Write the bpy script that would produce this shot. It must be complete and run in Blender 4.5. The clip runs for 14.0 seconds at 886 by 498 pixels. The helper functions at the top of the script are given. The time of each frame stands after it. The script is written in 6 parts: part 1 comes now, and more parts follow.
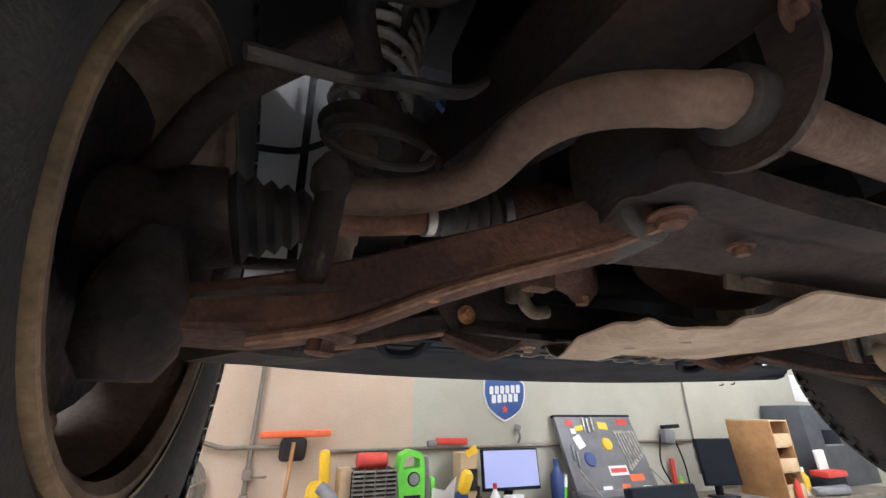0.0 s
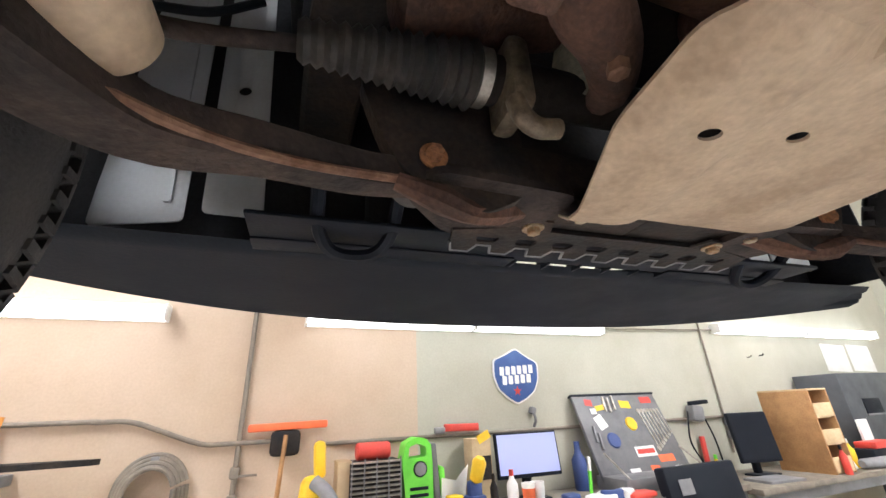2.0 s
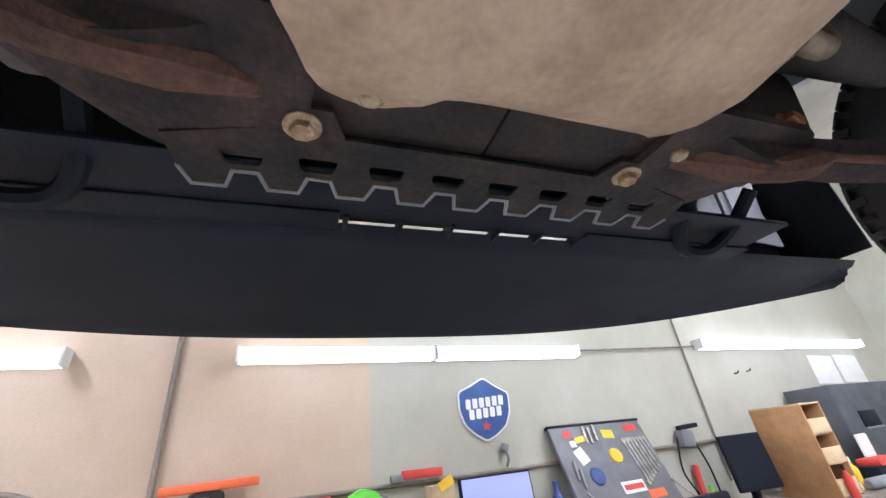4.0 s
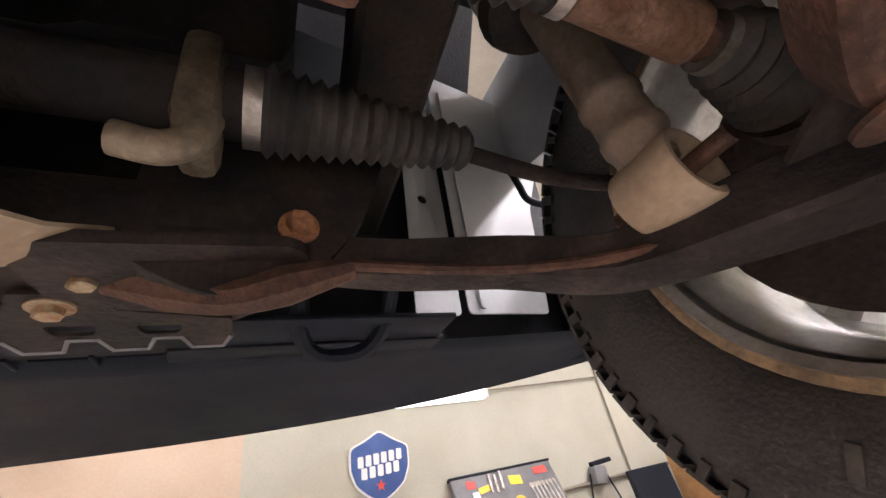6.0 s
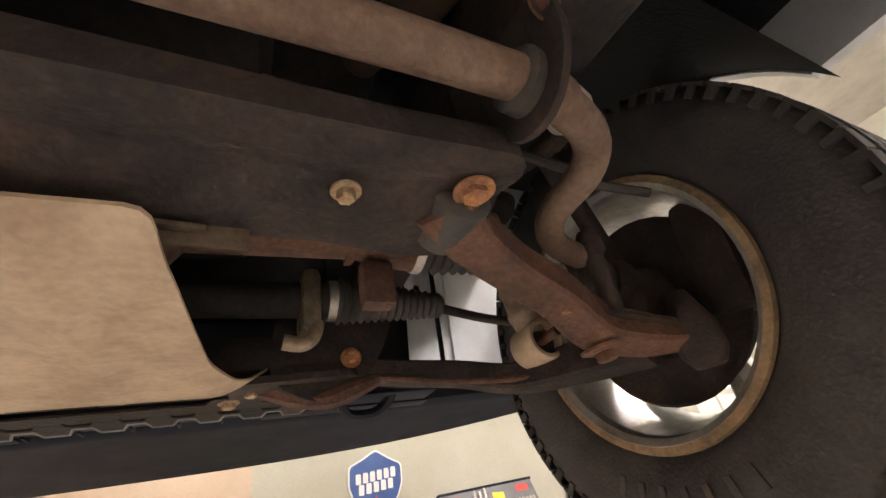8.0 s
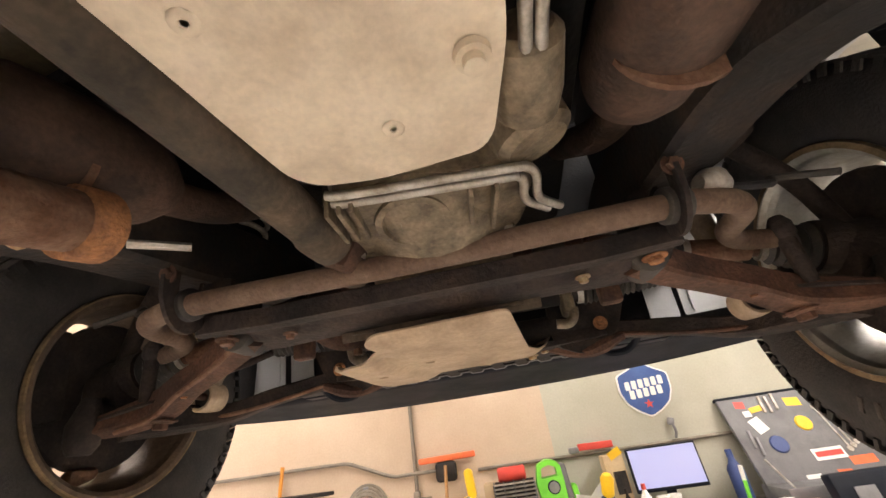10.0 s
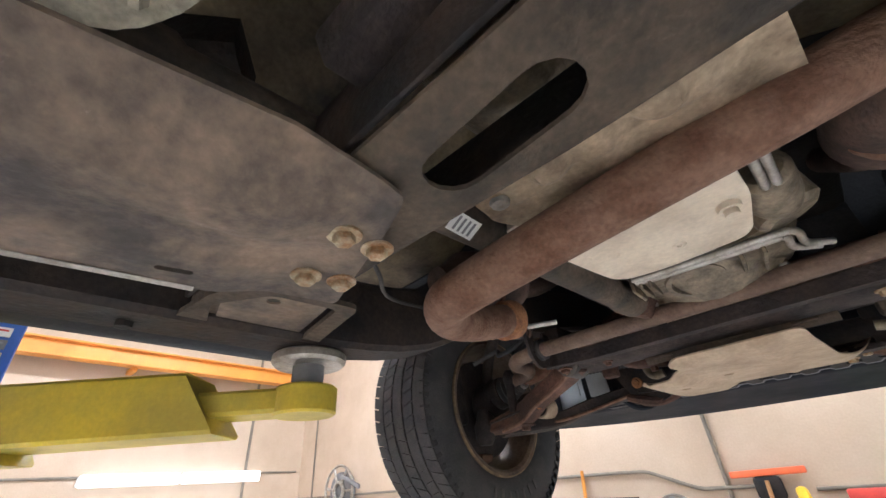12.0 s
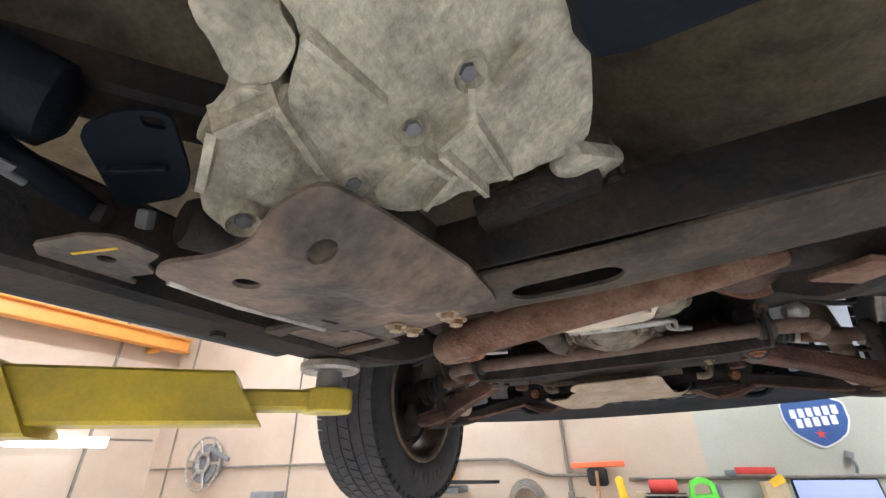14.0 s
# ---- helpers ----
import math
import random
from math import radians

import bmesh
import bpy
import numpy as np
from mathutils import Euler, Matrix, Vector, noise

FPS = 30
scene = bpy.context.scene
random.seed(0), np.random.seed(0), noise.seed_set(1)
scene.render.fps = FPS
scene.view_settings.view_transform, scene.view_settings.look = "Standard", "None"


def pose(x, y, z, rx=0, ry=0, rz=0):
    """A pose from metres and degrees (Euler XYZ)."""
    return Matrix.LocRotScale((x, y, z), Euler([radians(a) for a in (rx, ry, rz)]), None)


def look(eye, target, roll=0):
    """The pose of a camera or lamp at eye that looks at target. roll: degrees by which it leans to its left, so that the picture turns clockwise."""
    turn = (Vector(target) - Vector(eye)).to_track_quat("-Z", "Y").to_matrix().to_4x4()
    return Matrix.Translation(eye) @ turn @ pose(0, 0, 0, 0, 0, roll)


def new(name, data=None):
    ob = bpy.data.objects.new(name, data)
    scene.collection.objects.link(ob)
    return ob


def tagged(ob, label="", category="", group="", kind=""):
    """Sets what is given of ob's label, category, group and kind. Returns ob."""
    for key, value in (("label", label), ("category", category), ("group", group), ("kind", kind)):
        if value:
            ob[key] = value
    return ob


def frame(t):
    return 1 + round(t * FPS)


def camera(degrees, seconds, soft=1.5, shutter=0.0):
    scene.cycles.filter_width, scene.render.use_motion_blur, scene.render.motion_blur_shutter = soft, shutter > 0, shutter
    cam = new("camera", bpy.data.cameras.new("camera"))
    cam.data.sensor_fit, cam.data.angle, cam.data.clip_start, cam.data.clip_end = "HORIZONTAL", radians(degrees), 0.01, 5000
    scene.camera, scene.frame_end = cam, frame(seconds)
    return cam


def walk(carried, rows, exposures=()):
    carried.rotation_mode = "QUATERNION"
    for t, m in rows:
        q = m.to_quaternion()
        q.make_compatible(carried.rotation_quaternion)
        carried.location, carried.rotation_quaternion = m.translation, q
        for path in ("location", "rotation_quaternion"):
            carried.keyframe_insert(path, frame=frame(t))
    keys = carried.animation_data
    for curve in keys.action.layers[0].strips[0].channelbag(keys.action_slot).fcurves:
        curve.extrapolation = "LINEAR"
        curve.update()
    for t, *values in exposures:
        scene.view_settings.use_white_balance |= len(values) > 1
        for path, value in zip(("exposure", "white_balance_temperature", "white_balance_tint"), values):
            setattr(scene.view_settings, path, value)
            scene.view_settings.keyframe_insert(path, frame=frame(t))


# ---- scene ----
cam = camera(96.3, 14.0)

PATH = [
    (0, (-1.708, 0.005, 1.643), (-0.983, 1.708, 2.4), 0.4),
    (0.5, (-1.631, 0.04, 1.602), (-1.064, 1.792, 2.382), -0.1),
    (1, (-1.521, 0.08, 1.546), (-1.01, 1.852, 2.319), -0.9),
    (1.5, (-1.455, 0.138, 1.533), (-0.85, 1.889, 2.285), -2.4),
    (2, (-1.505, 0.321, 1.508), (-0.807, 2.032, 2.274), -2.7),
    (2.2, (-1.538, 0.405, 1.51), (-0.761, 2.08, 2.279), -3.2),
    (4.3, (-0.998, 0.513, 1.488), (-0.268, 2.13, 2.412), -7.8),
    (4.5, (-0.892, 0.492, 1.504), (-0.173, 2.117, 2.422), -8.6),
    (5, (-0.734, 0.431, 1.537), (0.002, 2.017, 2.508), -10.1),
    (5.5, (-0.637, 0.393, 1.572), (0.196, 1.936, 2.532), -11.2),
    (6, (-0.598, 0.347, 1.581), (0.321, 1.81, 2.588), -12.3),
    (6.5, (-0.578, 0.231, 1.599), (0.384, 1.606, 2.688), -12.6),
    (7, (-0.615, 0.173, 1.593), (0.448, 1.478, 2.674), -14.0),
    (7.2, (-0.657, 0.124, 1.569), (0.424, 1.399, 2.667), -14.2),
    (9.5, (-0.845, -0.346, 1.564), (-0.698, 1.439, 2.453), -8.3),
    (10, (-0.88, -0.488, 1.573), (-1.006, 1.302, 2.455), -8.6),
    (10.5, (-0.895, -0.621, 1.554), (-1.343, 1.117, 2.435), -8.4),
    (11, (-0.91, -0.692, 1.56), (-1.623, 0.883, 2.565), -7.8),
    (11.5, (-0.888, -0.8, 1.536), (-1.87, 0.609, 2.562), -6.0),
    (12, (-0.858, -0.898, 1.54), (-1.963, 0.411, 2.572), -4.6),
    (12.5, (-0.881, -1.011, 1.544), (-2.026, 0.304, 2.524), -3.6),
    (13, (-0.893, -1.134, 1.566), (-1.973, 0.255, 2.518), -3.2),
    (13.5, (-0.906, -1.237, 1.562), (-1.918, 0.216, 2.492), -2.7),
    (13.7, (-0.907, -1.239, 1.563), (-1.872, 0.24, 2.494), -2.6),
    (13.85, (-0.909, -1.242, 1.565), (-1.797, 0.28, 2.497), -2.4),
    (14, (-0.914, -1.248, 1.569), (-1.631, 0.368, 2.505), -1.9),
]
EXPOSURES = [(0.0, 0.03, 5700, 12), (1.0, 0.20, 5900, 12), (1.5, 0.22, 6200, 14), (2.0, 0.35, 5950, 12), (4.5, 0.05, 5400, 18), (5.0, 0.06, 5700, 20), (5.5, 0.12, 6000, 20),
             (6.5, 0.28, 6500, 22), (7.0, 0.15, 6500, 20), (9.5, 0.35, 7600, 16), (10.0, 0.30, 7000, 16), (10.5, 0.34, 6300, 12), (11.5, 0.32, 5900, 11), (12.5, 0.28, 5350, 10), (13.5, 0.32, 5400, 10), (14.0, 0.32, 5450, 10)]
walk(cam, [(t, look(e, g, r)) for t, e, g, r in PATH], EXPOSURES)

CENTRE = (-0.943, 0.719)
TURN = -3.2

# ---- world and exposure ----
world = bpy.data.worlds.new("world")
scene.world = world
world.use_nodes = True
world.node_tree.nodes["Background"].inputs[0].default_value = (0.9, 0.95, 1.0, 1)
world.node_tree.nodes["Background"].inputs[1].default_value = 0.0
scene.view_settings.exposure = 0.0

# ---- materials ----
def material(name, base, rough=0.6, metal=0.0, spots=None, spot_amount=0.5, spot_scale=6.0, grain=0.15, grain_scale=90.0,
             bump=0.15, bump_scale=60.0, coat=0.0, spot_rough=None, contrast=0.12, gloss=0.5):
    """A surface with two scales of variation: stains of a second colour, and fine grain with relief."""
    m = bpy.data.materials.new(name)
    m.use_nodes = True
    n, l = m.node_tree.nodes, m.node_tree.links
    b = n["Principled BSDF"]
    co = n.new("ShaderNodeTexCoord")
    big = n.new("ShaderNodeTexNoise")
    big.inputs["Scale"].default_value = spot_scale
    big.inputs["Detail"].default_value = 6
    big.inputs["Roughness"].default_value = 0.65
    ramp = n.new("ShaderNodeValToRGB")
    ramp.color_ramp.elements[0].position = max(0.0, 0.62 - 0.25 * spot_amount - contrast)
    ramp.color_ramp.elements[1].position = min(1.0, 0.62 - 0.25 * spot_amount + contrast)
    mix = n.new("ShaderNodeMix")
    mix.data_type = "RGBA"
    mix.inputs["A"].default_value = (*base, 1)
    mix.inputs["B"].default_value = (*(spots or [c * 0.7 for c in base]), 1)
    fine = n.new("ShaderNodeTexNoise")
    fine.inputs["Scale"].default_value = grain_scale
    fine.inputs["Detail"].default_value = 4
    ramp2 = n.new("ShaderNodeMapRange")
    ramp2.inputs["From Min"].default_value = 0.25
    ramp2.inputs["From Max"].default_value = 0.75
    ramp2.inputs["To Min"].default_value = 1 - grain
    ramp2.inputs["To Max"].default_value = 1 + grain
    mul = n.new("ShaderNodeVectorMath")
    mul.operation = "SCALE"
    l.new(co.outputs["Object"], big.inputs["Vector"])
    l.new(co.outputs["Object"], fine.inputs["Vector"])
    l.new(big.outputs["Fac"], ramp.inputs["Fac"])
    l.new(ramp.outputs["Color"], mix.inputs["Factor"])
    l.new(fine.outputs["Fac"], ramp2.inputs["Value"])
    l.new(mix.outputs["Result"], mul.inputs[0])
    l.new(ramp2.outputs["Result"], mul.inputs["Scale"])
    l.new(mul.outputs["Vector"], b.inputs["Base Color"])
    rr = n.new("ShaderNodeMapRange")
    rr.inputs["To Min"].default_value = rough
    rr.inputs["To Max"].default_value = min(1.0, spot_rough if spot_rough is not None else rough + 0.12)
    l.new(ramp.outputs["Color"], rr.inputs["Value"])
    l.new(rr.outputs["Result"], b.inputs["Roughness"])
    b.inputs["Metallic"].default_value = metal
    b.inputs["Coat Weight"].default_value = coat
    b.inputs["Specular IOR Level"].default_value = gloss
    rel = n.new("ShaderNodeTexNoise")
    rel.inputs["Scale"].default_value = bump_scale
    rel.inputs["Detail"].default_value = 5
    bp = n.new("ShaderNodeBump")
    bp.inputs["Strength"].default_value = bump
    bp.inputs["Distance"].default_value = 0.01
    l.new(co.outputs["Object"], rel.inputs["Vector"])
    l.new(rel.outputs["Fac"], bp.inputs["Height"])
    l.new(bp.outputs["Normal"], b.inputs["Normal"])
    return m


def glow(name, colour, strength):
    m = bpy.data.materials.new(name)
    m.use_nodes = True
    b = m.node_tree.nodes["Principled BSDF"]
    b.inputs["Base Color"].default_value = (0.3, 0.3, 0.3, 1)
    b.inputs["Emission Color"].default_value = (*colour, 1)
    b.inputs["Emission Strength"].default_value = strength
    return m


RUST = material("rusty_steel", (0.178, 0.088, 0.054), 0.75, 0.1, (0.07, 0.038, 0.028), 0.6, 9, 0.3, 140, 0.35, 120)
RUST_PALE = material("dusty_rust", (0.225, 0.128, 0.082), 0.8, 0.05, (0.13, 0.058, 0.032), 0.3, 20, 0.2, 150, 0.35, 130, contrast=0.12)
SHIELD = material("dull_heat_shield", (0.56, 0.44, 0.30), 0.42, 0.4, (0.24, 0.18, 0.12), 0.45, 16, 0.15, 130, 0.3, 60, contrast=0.15)
CAT_RUST = material("dark_rust", (0.118, 0.068, 0.046), 0.75, 0.1, (0.055, 0.035, 0.027), 0.5, 10, 0.25, 130, 0.3, 110)
BAR_RUST = material("dusty_bar_paint", (0.20, 0.135, 0.095), 0.75, 0.05, (0.12, 0.075, 0.052), 0.5, 9, 0.2, 150, 0.25, 110)
ORANGE_RUST = material("fresh_rust", (0.42, 0.19, 0.08), 0.85, 0.0, (0.25, 0.12, 0.07), 0.4, 40, 0.3, 200, 0.4, 200)
FRAME = material("black_frame_paint", (0.019, 0.018, 0.018), 0.6, 0.0, (0.055, 0.038, 0.029), 0.4, 11, 0.3, 120, 0.25, 90, gloss=0.25)
FRAME_DUST = material("dusty_frame_paint", (0.045, 0.037, 0.029), 0.7, 0.0, (0.125, 0.093, 0.065), 0.45, 9, 0.25, 120, 0.25, 90, gloss=0.3)
PLATE = material("scratched_dusty_steel", (0.26, 0.187, 0.13), 0.6, 0.1, (0.075, 0.062, 0.054), 0.6, 8.5, 0.2, 90, 0.3, 60, contrast=0.13)
BLACK = material("black_plastic", (0.007, 0.0095, 0.016), 0.5, 0.0, (0.011, 0.014, 0.021), 0.4, 6, 0.12, 200, 0.08, 150, gloss=0.18)
DARK = material("dark_grime", (0.013, 0.012, 0.013), 0.65, 0.0, (0.036, 0.029, 0.024), 0.45, 8, 0.3, 90, 0.3, 60, gloss=0.25)
RUBBER = material("boot_rubber", (0.035, 0.034, 0.034), 0.55, 0.0, (0.075, 0.065, 0.055), 0.45, 14, 0.2, 150, 0.15, 120)
TYRE = material("tyre_rubber", (0.034, 0.033, 0.034), 0.7, 0.0, (0.07, 0.064, 0.06), 0.5, 9, 0.2, 180, 0.25, 160)
SKID = material("dusty_aluminium", (0.56, 0.435, 0.305), 0.6, 0.12, (0.40, 0.295, 0.20), 0.5, 7, 0.12, 110, 0.15, 50)
PAN = material("oil_pan_aluminium", (0.78, 0.675, 0.53), 0.5, 0.2, (0.60, 0.50, 0.38), 0.25, 9, 0.08, 140, 0.1, 60)
CAST = material("cast_aluminium", (0.58, 0.53, 0.405), 0.75, 0.05, (0.29, 0.26, 0.195), 0.45, 17, 0.22, 150, 0.8, 48, contrast=0.15)
BELL = material("oily_cast_aluminium", (0.30, 0.24, 0.165), 0.42, 0.3, (0.10, 0.078, 0.053), 0.5, 22, 0.2, 150, 0.3, 70, contrast=0.16)
# darker brown version of the wheel alloy, for the left wheel
BARREL = material("dark_brown_wheel", (0.19, 0.135, 0.095), 0.65, 0.2, (0.10, 0.07, 0.05), 0.5, 9, 0.2, 130, 0.2, 90)
BARE = material("bare_metal", (0.55, 0.53, 0.49), 0.35, 0.85, (0.36, 0.32, 0.27), 0.45, 20, 0.15, 200, 0.15, 120)
ZINC = material("zinc_bolt", (0.5, 0.43, 0.3), 0.45, 0.7, (0.35, 0.2, 0.1), 0.5, 60, 0.2, 200, 0.2, 150)
SPRING = material("silver_coil_paint", (0.52, 0.5, 0.46), 0.5, 0.3, (0.3, 0.25, 0.2), 0.4, 18, 0.15, 150, 0.1, 90)
SHOCK = material("shock_body_paint", (0.33, 0.26, 0.20), 0.5, 0.3, (0.22, 0.16, 0.115), 0.45, 14, 0.15, 150, 0.12, 90)
WHEEL = material("alloy_wheel", (0.72, 0.72, 0.69), 0.35, 0.55, (0.4, 0.36, 0.3), 0.35, 8, 0.1, 120, 0.06, 90)
LIP = material("corroded_wheel_lip", (0.42, 0.30, 0.17), 0.6, 0.4, (0.2, 0.15, 0.1), 0.5, 14, 0.2, 150, 0.2, 120)
BRAKE = material("brake_iron", (0.062, 0.042, 0.034), 0.75, 0.2, (0.026, 0.021, 0.020), 0.55, 10, 0.3, 130, 0.35, 100)
BODY = material("silver_body_paint", (0.56, 0.58, 0.60), 0.45, 0.1, (0.46, 0.47, 0.48), 0.3, 4, 0.04, 150, 0.03, 50)
UNDER = material("underbody_coat", (0.014, 0.017, 0.024), 0.6, 0.0, (0.032, 0.032, 0.035), 0.5, 3, 0.2, 120, 0.2, 80, gloss=0.25)
FLOORPAN = material("floor_pan_primer", (0.25, 0.195, 0.12), 0.7, 0.0, (0.04, 0.035, 0.031), 0.45, 2.6, 0.2, 120, 0.2, 60, gloss=0.25)
YELLOW = material("yellow_lift_paint", (0.74, 0.55, 0.03), 0.4, 0.0, (0.5, 0.39, 0.05), 0.4, 5, 0.08, 140, 0.08, 40, 0.2)
BLUE = material("blue_lift_paint", (0.025, 0.10, 0.42), 0.4, 0.0, (0.02, 0.075, 0.3), 0.4, 3, 0.06, 120, 0.05, 40, 0.2)
ORANGE = material("orange_beam_paint", (0.78, 0.33, 0.05), 0.45, 0.0, (0.65, 0.27, 0.05), 0.3, 2, 0.06, 120, 0.04, 40)
WALL_WARM = material("cream_wall_paint", (0.565, 0.445, 0.335), 0.75, 0.0, (0.50, 0.385, 0.28), 0.5, 1.2, 0.05, 60, 0.08, 25)
WALL_COOL = material("pale_grey_green_wall_paint", (0.47, 0.465, 0.385), 0.75, 0.0, (0.42, 0.41, 0.33), 0.5, 1.2, 0.05, 60, 0.08, 25)
CONCRETE = material("concrete_floor", (0.57, 0.555, 0.525), 0.5, 0.0, (0.46, 0.445, 0.42), 0.5, 1.1, 0.15, 40, 0.15, 30)
CEILING = material("ceiling_paint", (0.62, 0.59, 0.53), 0.8, 0.0, None, 0.4, 0.7, 0.05, 40, 0.05, 20)
CONDUIT = material("painted_conduit", (0.25, 0.215, 0.17), 0.55, 0.1, (0.18, 0.155, 0.125), 0.5, 8, 0.08, 120, 0.05, 60)
SLATE = material("slate_cabinet_paint", (0.075, 0.082, 0.092), 0.5, 0.0, (0.06, 0.065, 0.073), 0.4, 4, 0.05, 150, 0.04, 100)
GREY = material("grey_plastic", (0.22, 0.22, 0.23), 0.5, 0.0, (0.17, 0.17, 0.175), 0.4, 6, 0.06, 150, 0.05, 100)
BOARD = material("charcoal_board", (0.16, 0.16, 0.165), 0.5, 0.0, (0.12, 0.12, 0.125), 0.45, 5, 0.08, 150, 0.05, 100)
WHITE = material("white_plastic", (0.78, 0.78, 0.76), 0.45, 0.0, (0.7, 0.7, 0.68), 0.3, 5, 0.03, 150, 0.03, 100)
RED = material("red_plastic", (0.62, 0.06, 0.04), 0.45, 0.0, (0.5, 0.05, 0.04), 0.4, 6, 0.08, 150, 0.05, 100)
ORANGE_RED = material("orange_red_rubber", (0.80, 0.16, 0.05), 0.55, 0.0, (0.68, 0.13, 0.05), 0.4, 6, 0.08, 150, 0.05, 100)
GREEN = material("bright_green_plastic", (0.18, 0.72, 0.06), 0.4, 0.0, (0.14, 0.6, 0.05), 0.3, 6, 0.06, 150, 0.04, 100)
YELLOW_P = material("yellow_plastic", (0.85, 0.55, 0.02), 0.4, 0.0, (0.75, 0.47, 0.02), 0.3, 6, 0.06, 150, 0.04, 100)
WOOD = material("plywood", (0.47, 0.26, 0.11), 0.6, 0.0, (0.38, 0.2, 0.085), 0.5, 7, 0.12, 80, 0.1, 60)
WOOD_PALE = material("pale_pine", (0.66, 0.5, 0.3), 0.6, 0.0, (0.56, 0.4, 0.22), 0.5, 7, 0.1, 80, 0.1, 60)
SIGN_BLUE = material("sign_blue", (0.03, 0.075, 0.24), 0.4, 0.0, (0.05, 0.11, 0.3), 0.4, 4, 0.06, 150, 0.03, 100)
NAVY = material("navy_plastic", (0.03, 0.06, 0.2), 0.45, 0.0, (0.05, 0.08, 0.22), 0.4, 8, 0.08, 150, 0.05, 100)
TAN = material("tan_cardboard", (0.52, 0.4, 0.24), 0.7, 0.0, (0.45, 0.33, 0.2), 0.4, 6, 0.06, 120, 0.05, 80)
BLUE_CLOTH = material("grey_blue_vinyl", (0.10, 0.14, 0.2), 0.6, 0.0, (0.08, 0.11, 0.17), 0.4, 6, 0.08, 150, 0.08, 100)
TUBE = glow("tube_light", (1.0, 0.98, 0.94), 4.5)
TUBE_SIDE = glow("tube_light_warm", (1.0, 0.97, 0.92), 3.0)
CEIL_TUBE = glow("ceiling_tube_light", (1.0, 0.97, 0.93), 135.0)
SCREEN = glow("monitor_screen", (0.30, 0.37, 0.95), 0.55)


# ---- mesh builders ----
def part(name, bm, mat, parent=None, label="", smooth=True, bevel=0.0):
    bmesh.ops.recalc_face_normals(bm, faces=bm.faces)
    me = bpy.data.meshes.new(name)
    bm.to_mesh(me)
    bm.free()
    me.materials.append(mat)
    ob = new(name, me)
    ob.parent = parent
    if smooth:
        me.shade_smooth()
        me.set_sharp_from_angle(angle=radians(38))
    if bevel:
        mod = ob.modifiers.new("bevel", "BEVEL")
        mod.width, mod.segments, mod.limit_method = bevel, 2, "ANGLE"
    if label:
        tagged(ob, label)
    return ob


def thing(name, label, category, group="", kind="", m=None):
    ob = tagged(new(name), label, category, group, kind)
    ob.empty_display_size = 0.1
    if m is not None:
        ob.matrix_world = m
    return ob


def curve_points(points, steps=6):
    """Points along a smooth curve through the given ones."""
    p = [Vector(q) for q in points]
    if len(p) < 3:
        return p
    p = [2 * p[0] - p[1]] + p + [2 * p[-1] - p[-2]]
    out = []
    for i in range(1, len(p) - 2):
        a, b, c, d = p[i - 1:i + 3]
        for k in range(steps):
            t = k / steps
            out.append(0.5 * (2 * b + (c - a) * t + (2 * a - 5 * b + 4 * c - d) * t * t + (3 * b - a - 3 * c + d) * t ** 3))
    out.append(p[-2])
    return out


def sweep(bm, path, radii, seg=14, caps=True, section=None):
    """A tube, or another closed section, along the path; section gives (side, up) offsets times the radius."""
    path = [Vector(q) for q in path]
    n = len(path)
    if not isinstance(radii, (list, tuple)):
        radii = [radii] * n
    elif len(radii) != n:
        radii = list(np.interp(np.linspace(0, 1, n), np.linspace(0, 1, len(radii)), radii))
    section = section or [(math.cos(a), math.sin(a)) for a in np.linspace(0, 2 * math.pi, seg, endpoint=False)]
    side = None
    rings = []
    for i, q in enumerate(path):
        d = (path[min(i + 1, n - 1)] - path[max(i - 1, 0)]).normalized()
        if side is None:
            side = d.cross(Vector((0, 0, 1)))
            if side.length < 0.05:
                side = d.cross(Vector((0, 1, 0)))
        side = (side - d * side.dot(d)).normalized()
        up = side.cross(d)
        rings.append([bm.verts.new(q + (side * s + up * u) * radii[i]) for s, u in section])
    for a, b in zip(rings, rings[1:]):
        for k in range(len(section)):
            bm.faces.new((a[k], a[k - 1], b[k - 1], b[k]))
    if caps:
        bm.faces.new(rings[0])
        bm.faces.new(rings[-1][::-1])
    return bm


def tube(path, radii, seg=14, smooth=6):
    return sweep(bmesh.new(), curve_points(path, smooth), radii, seg)


def lathe(profile, base, axis, seg=28, bm=None):
    """Turns (distance along axis, radius) pairs round the axis."""
    bm = bm or bmesh.new()
    base, axis = Vector(base), Vector(axis).normalized()
    side = axis.cross(Vector((0, 0, 1)))
    if side.length < 0.05:
        side = axis.cross(Vector((0, 1, 0)))
    side.normalize()
    up = side.cross(axis)
    rings = []
    for h, r in profile:
        rings.append([bm.verts.new(base + axis * h + (side * math.cos(a) + up * math.sin(a)) * max(r, 1e-4))
                      for a in np.linspace(0, 2 * math.pi, seg, endpoint=False)])
    for a, b in zip(rings, rings[1:]):
        for k in range(seg):
            bm.faces.new((a[k], a[k - 1], b[k - 1], b[k]))
    bm.faces.new(rings[0])
    bm.faces.new(rings[-1][::-1])
    return bm


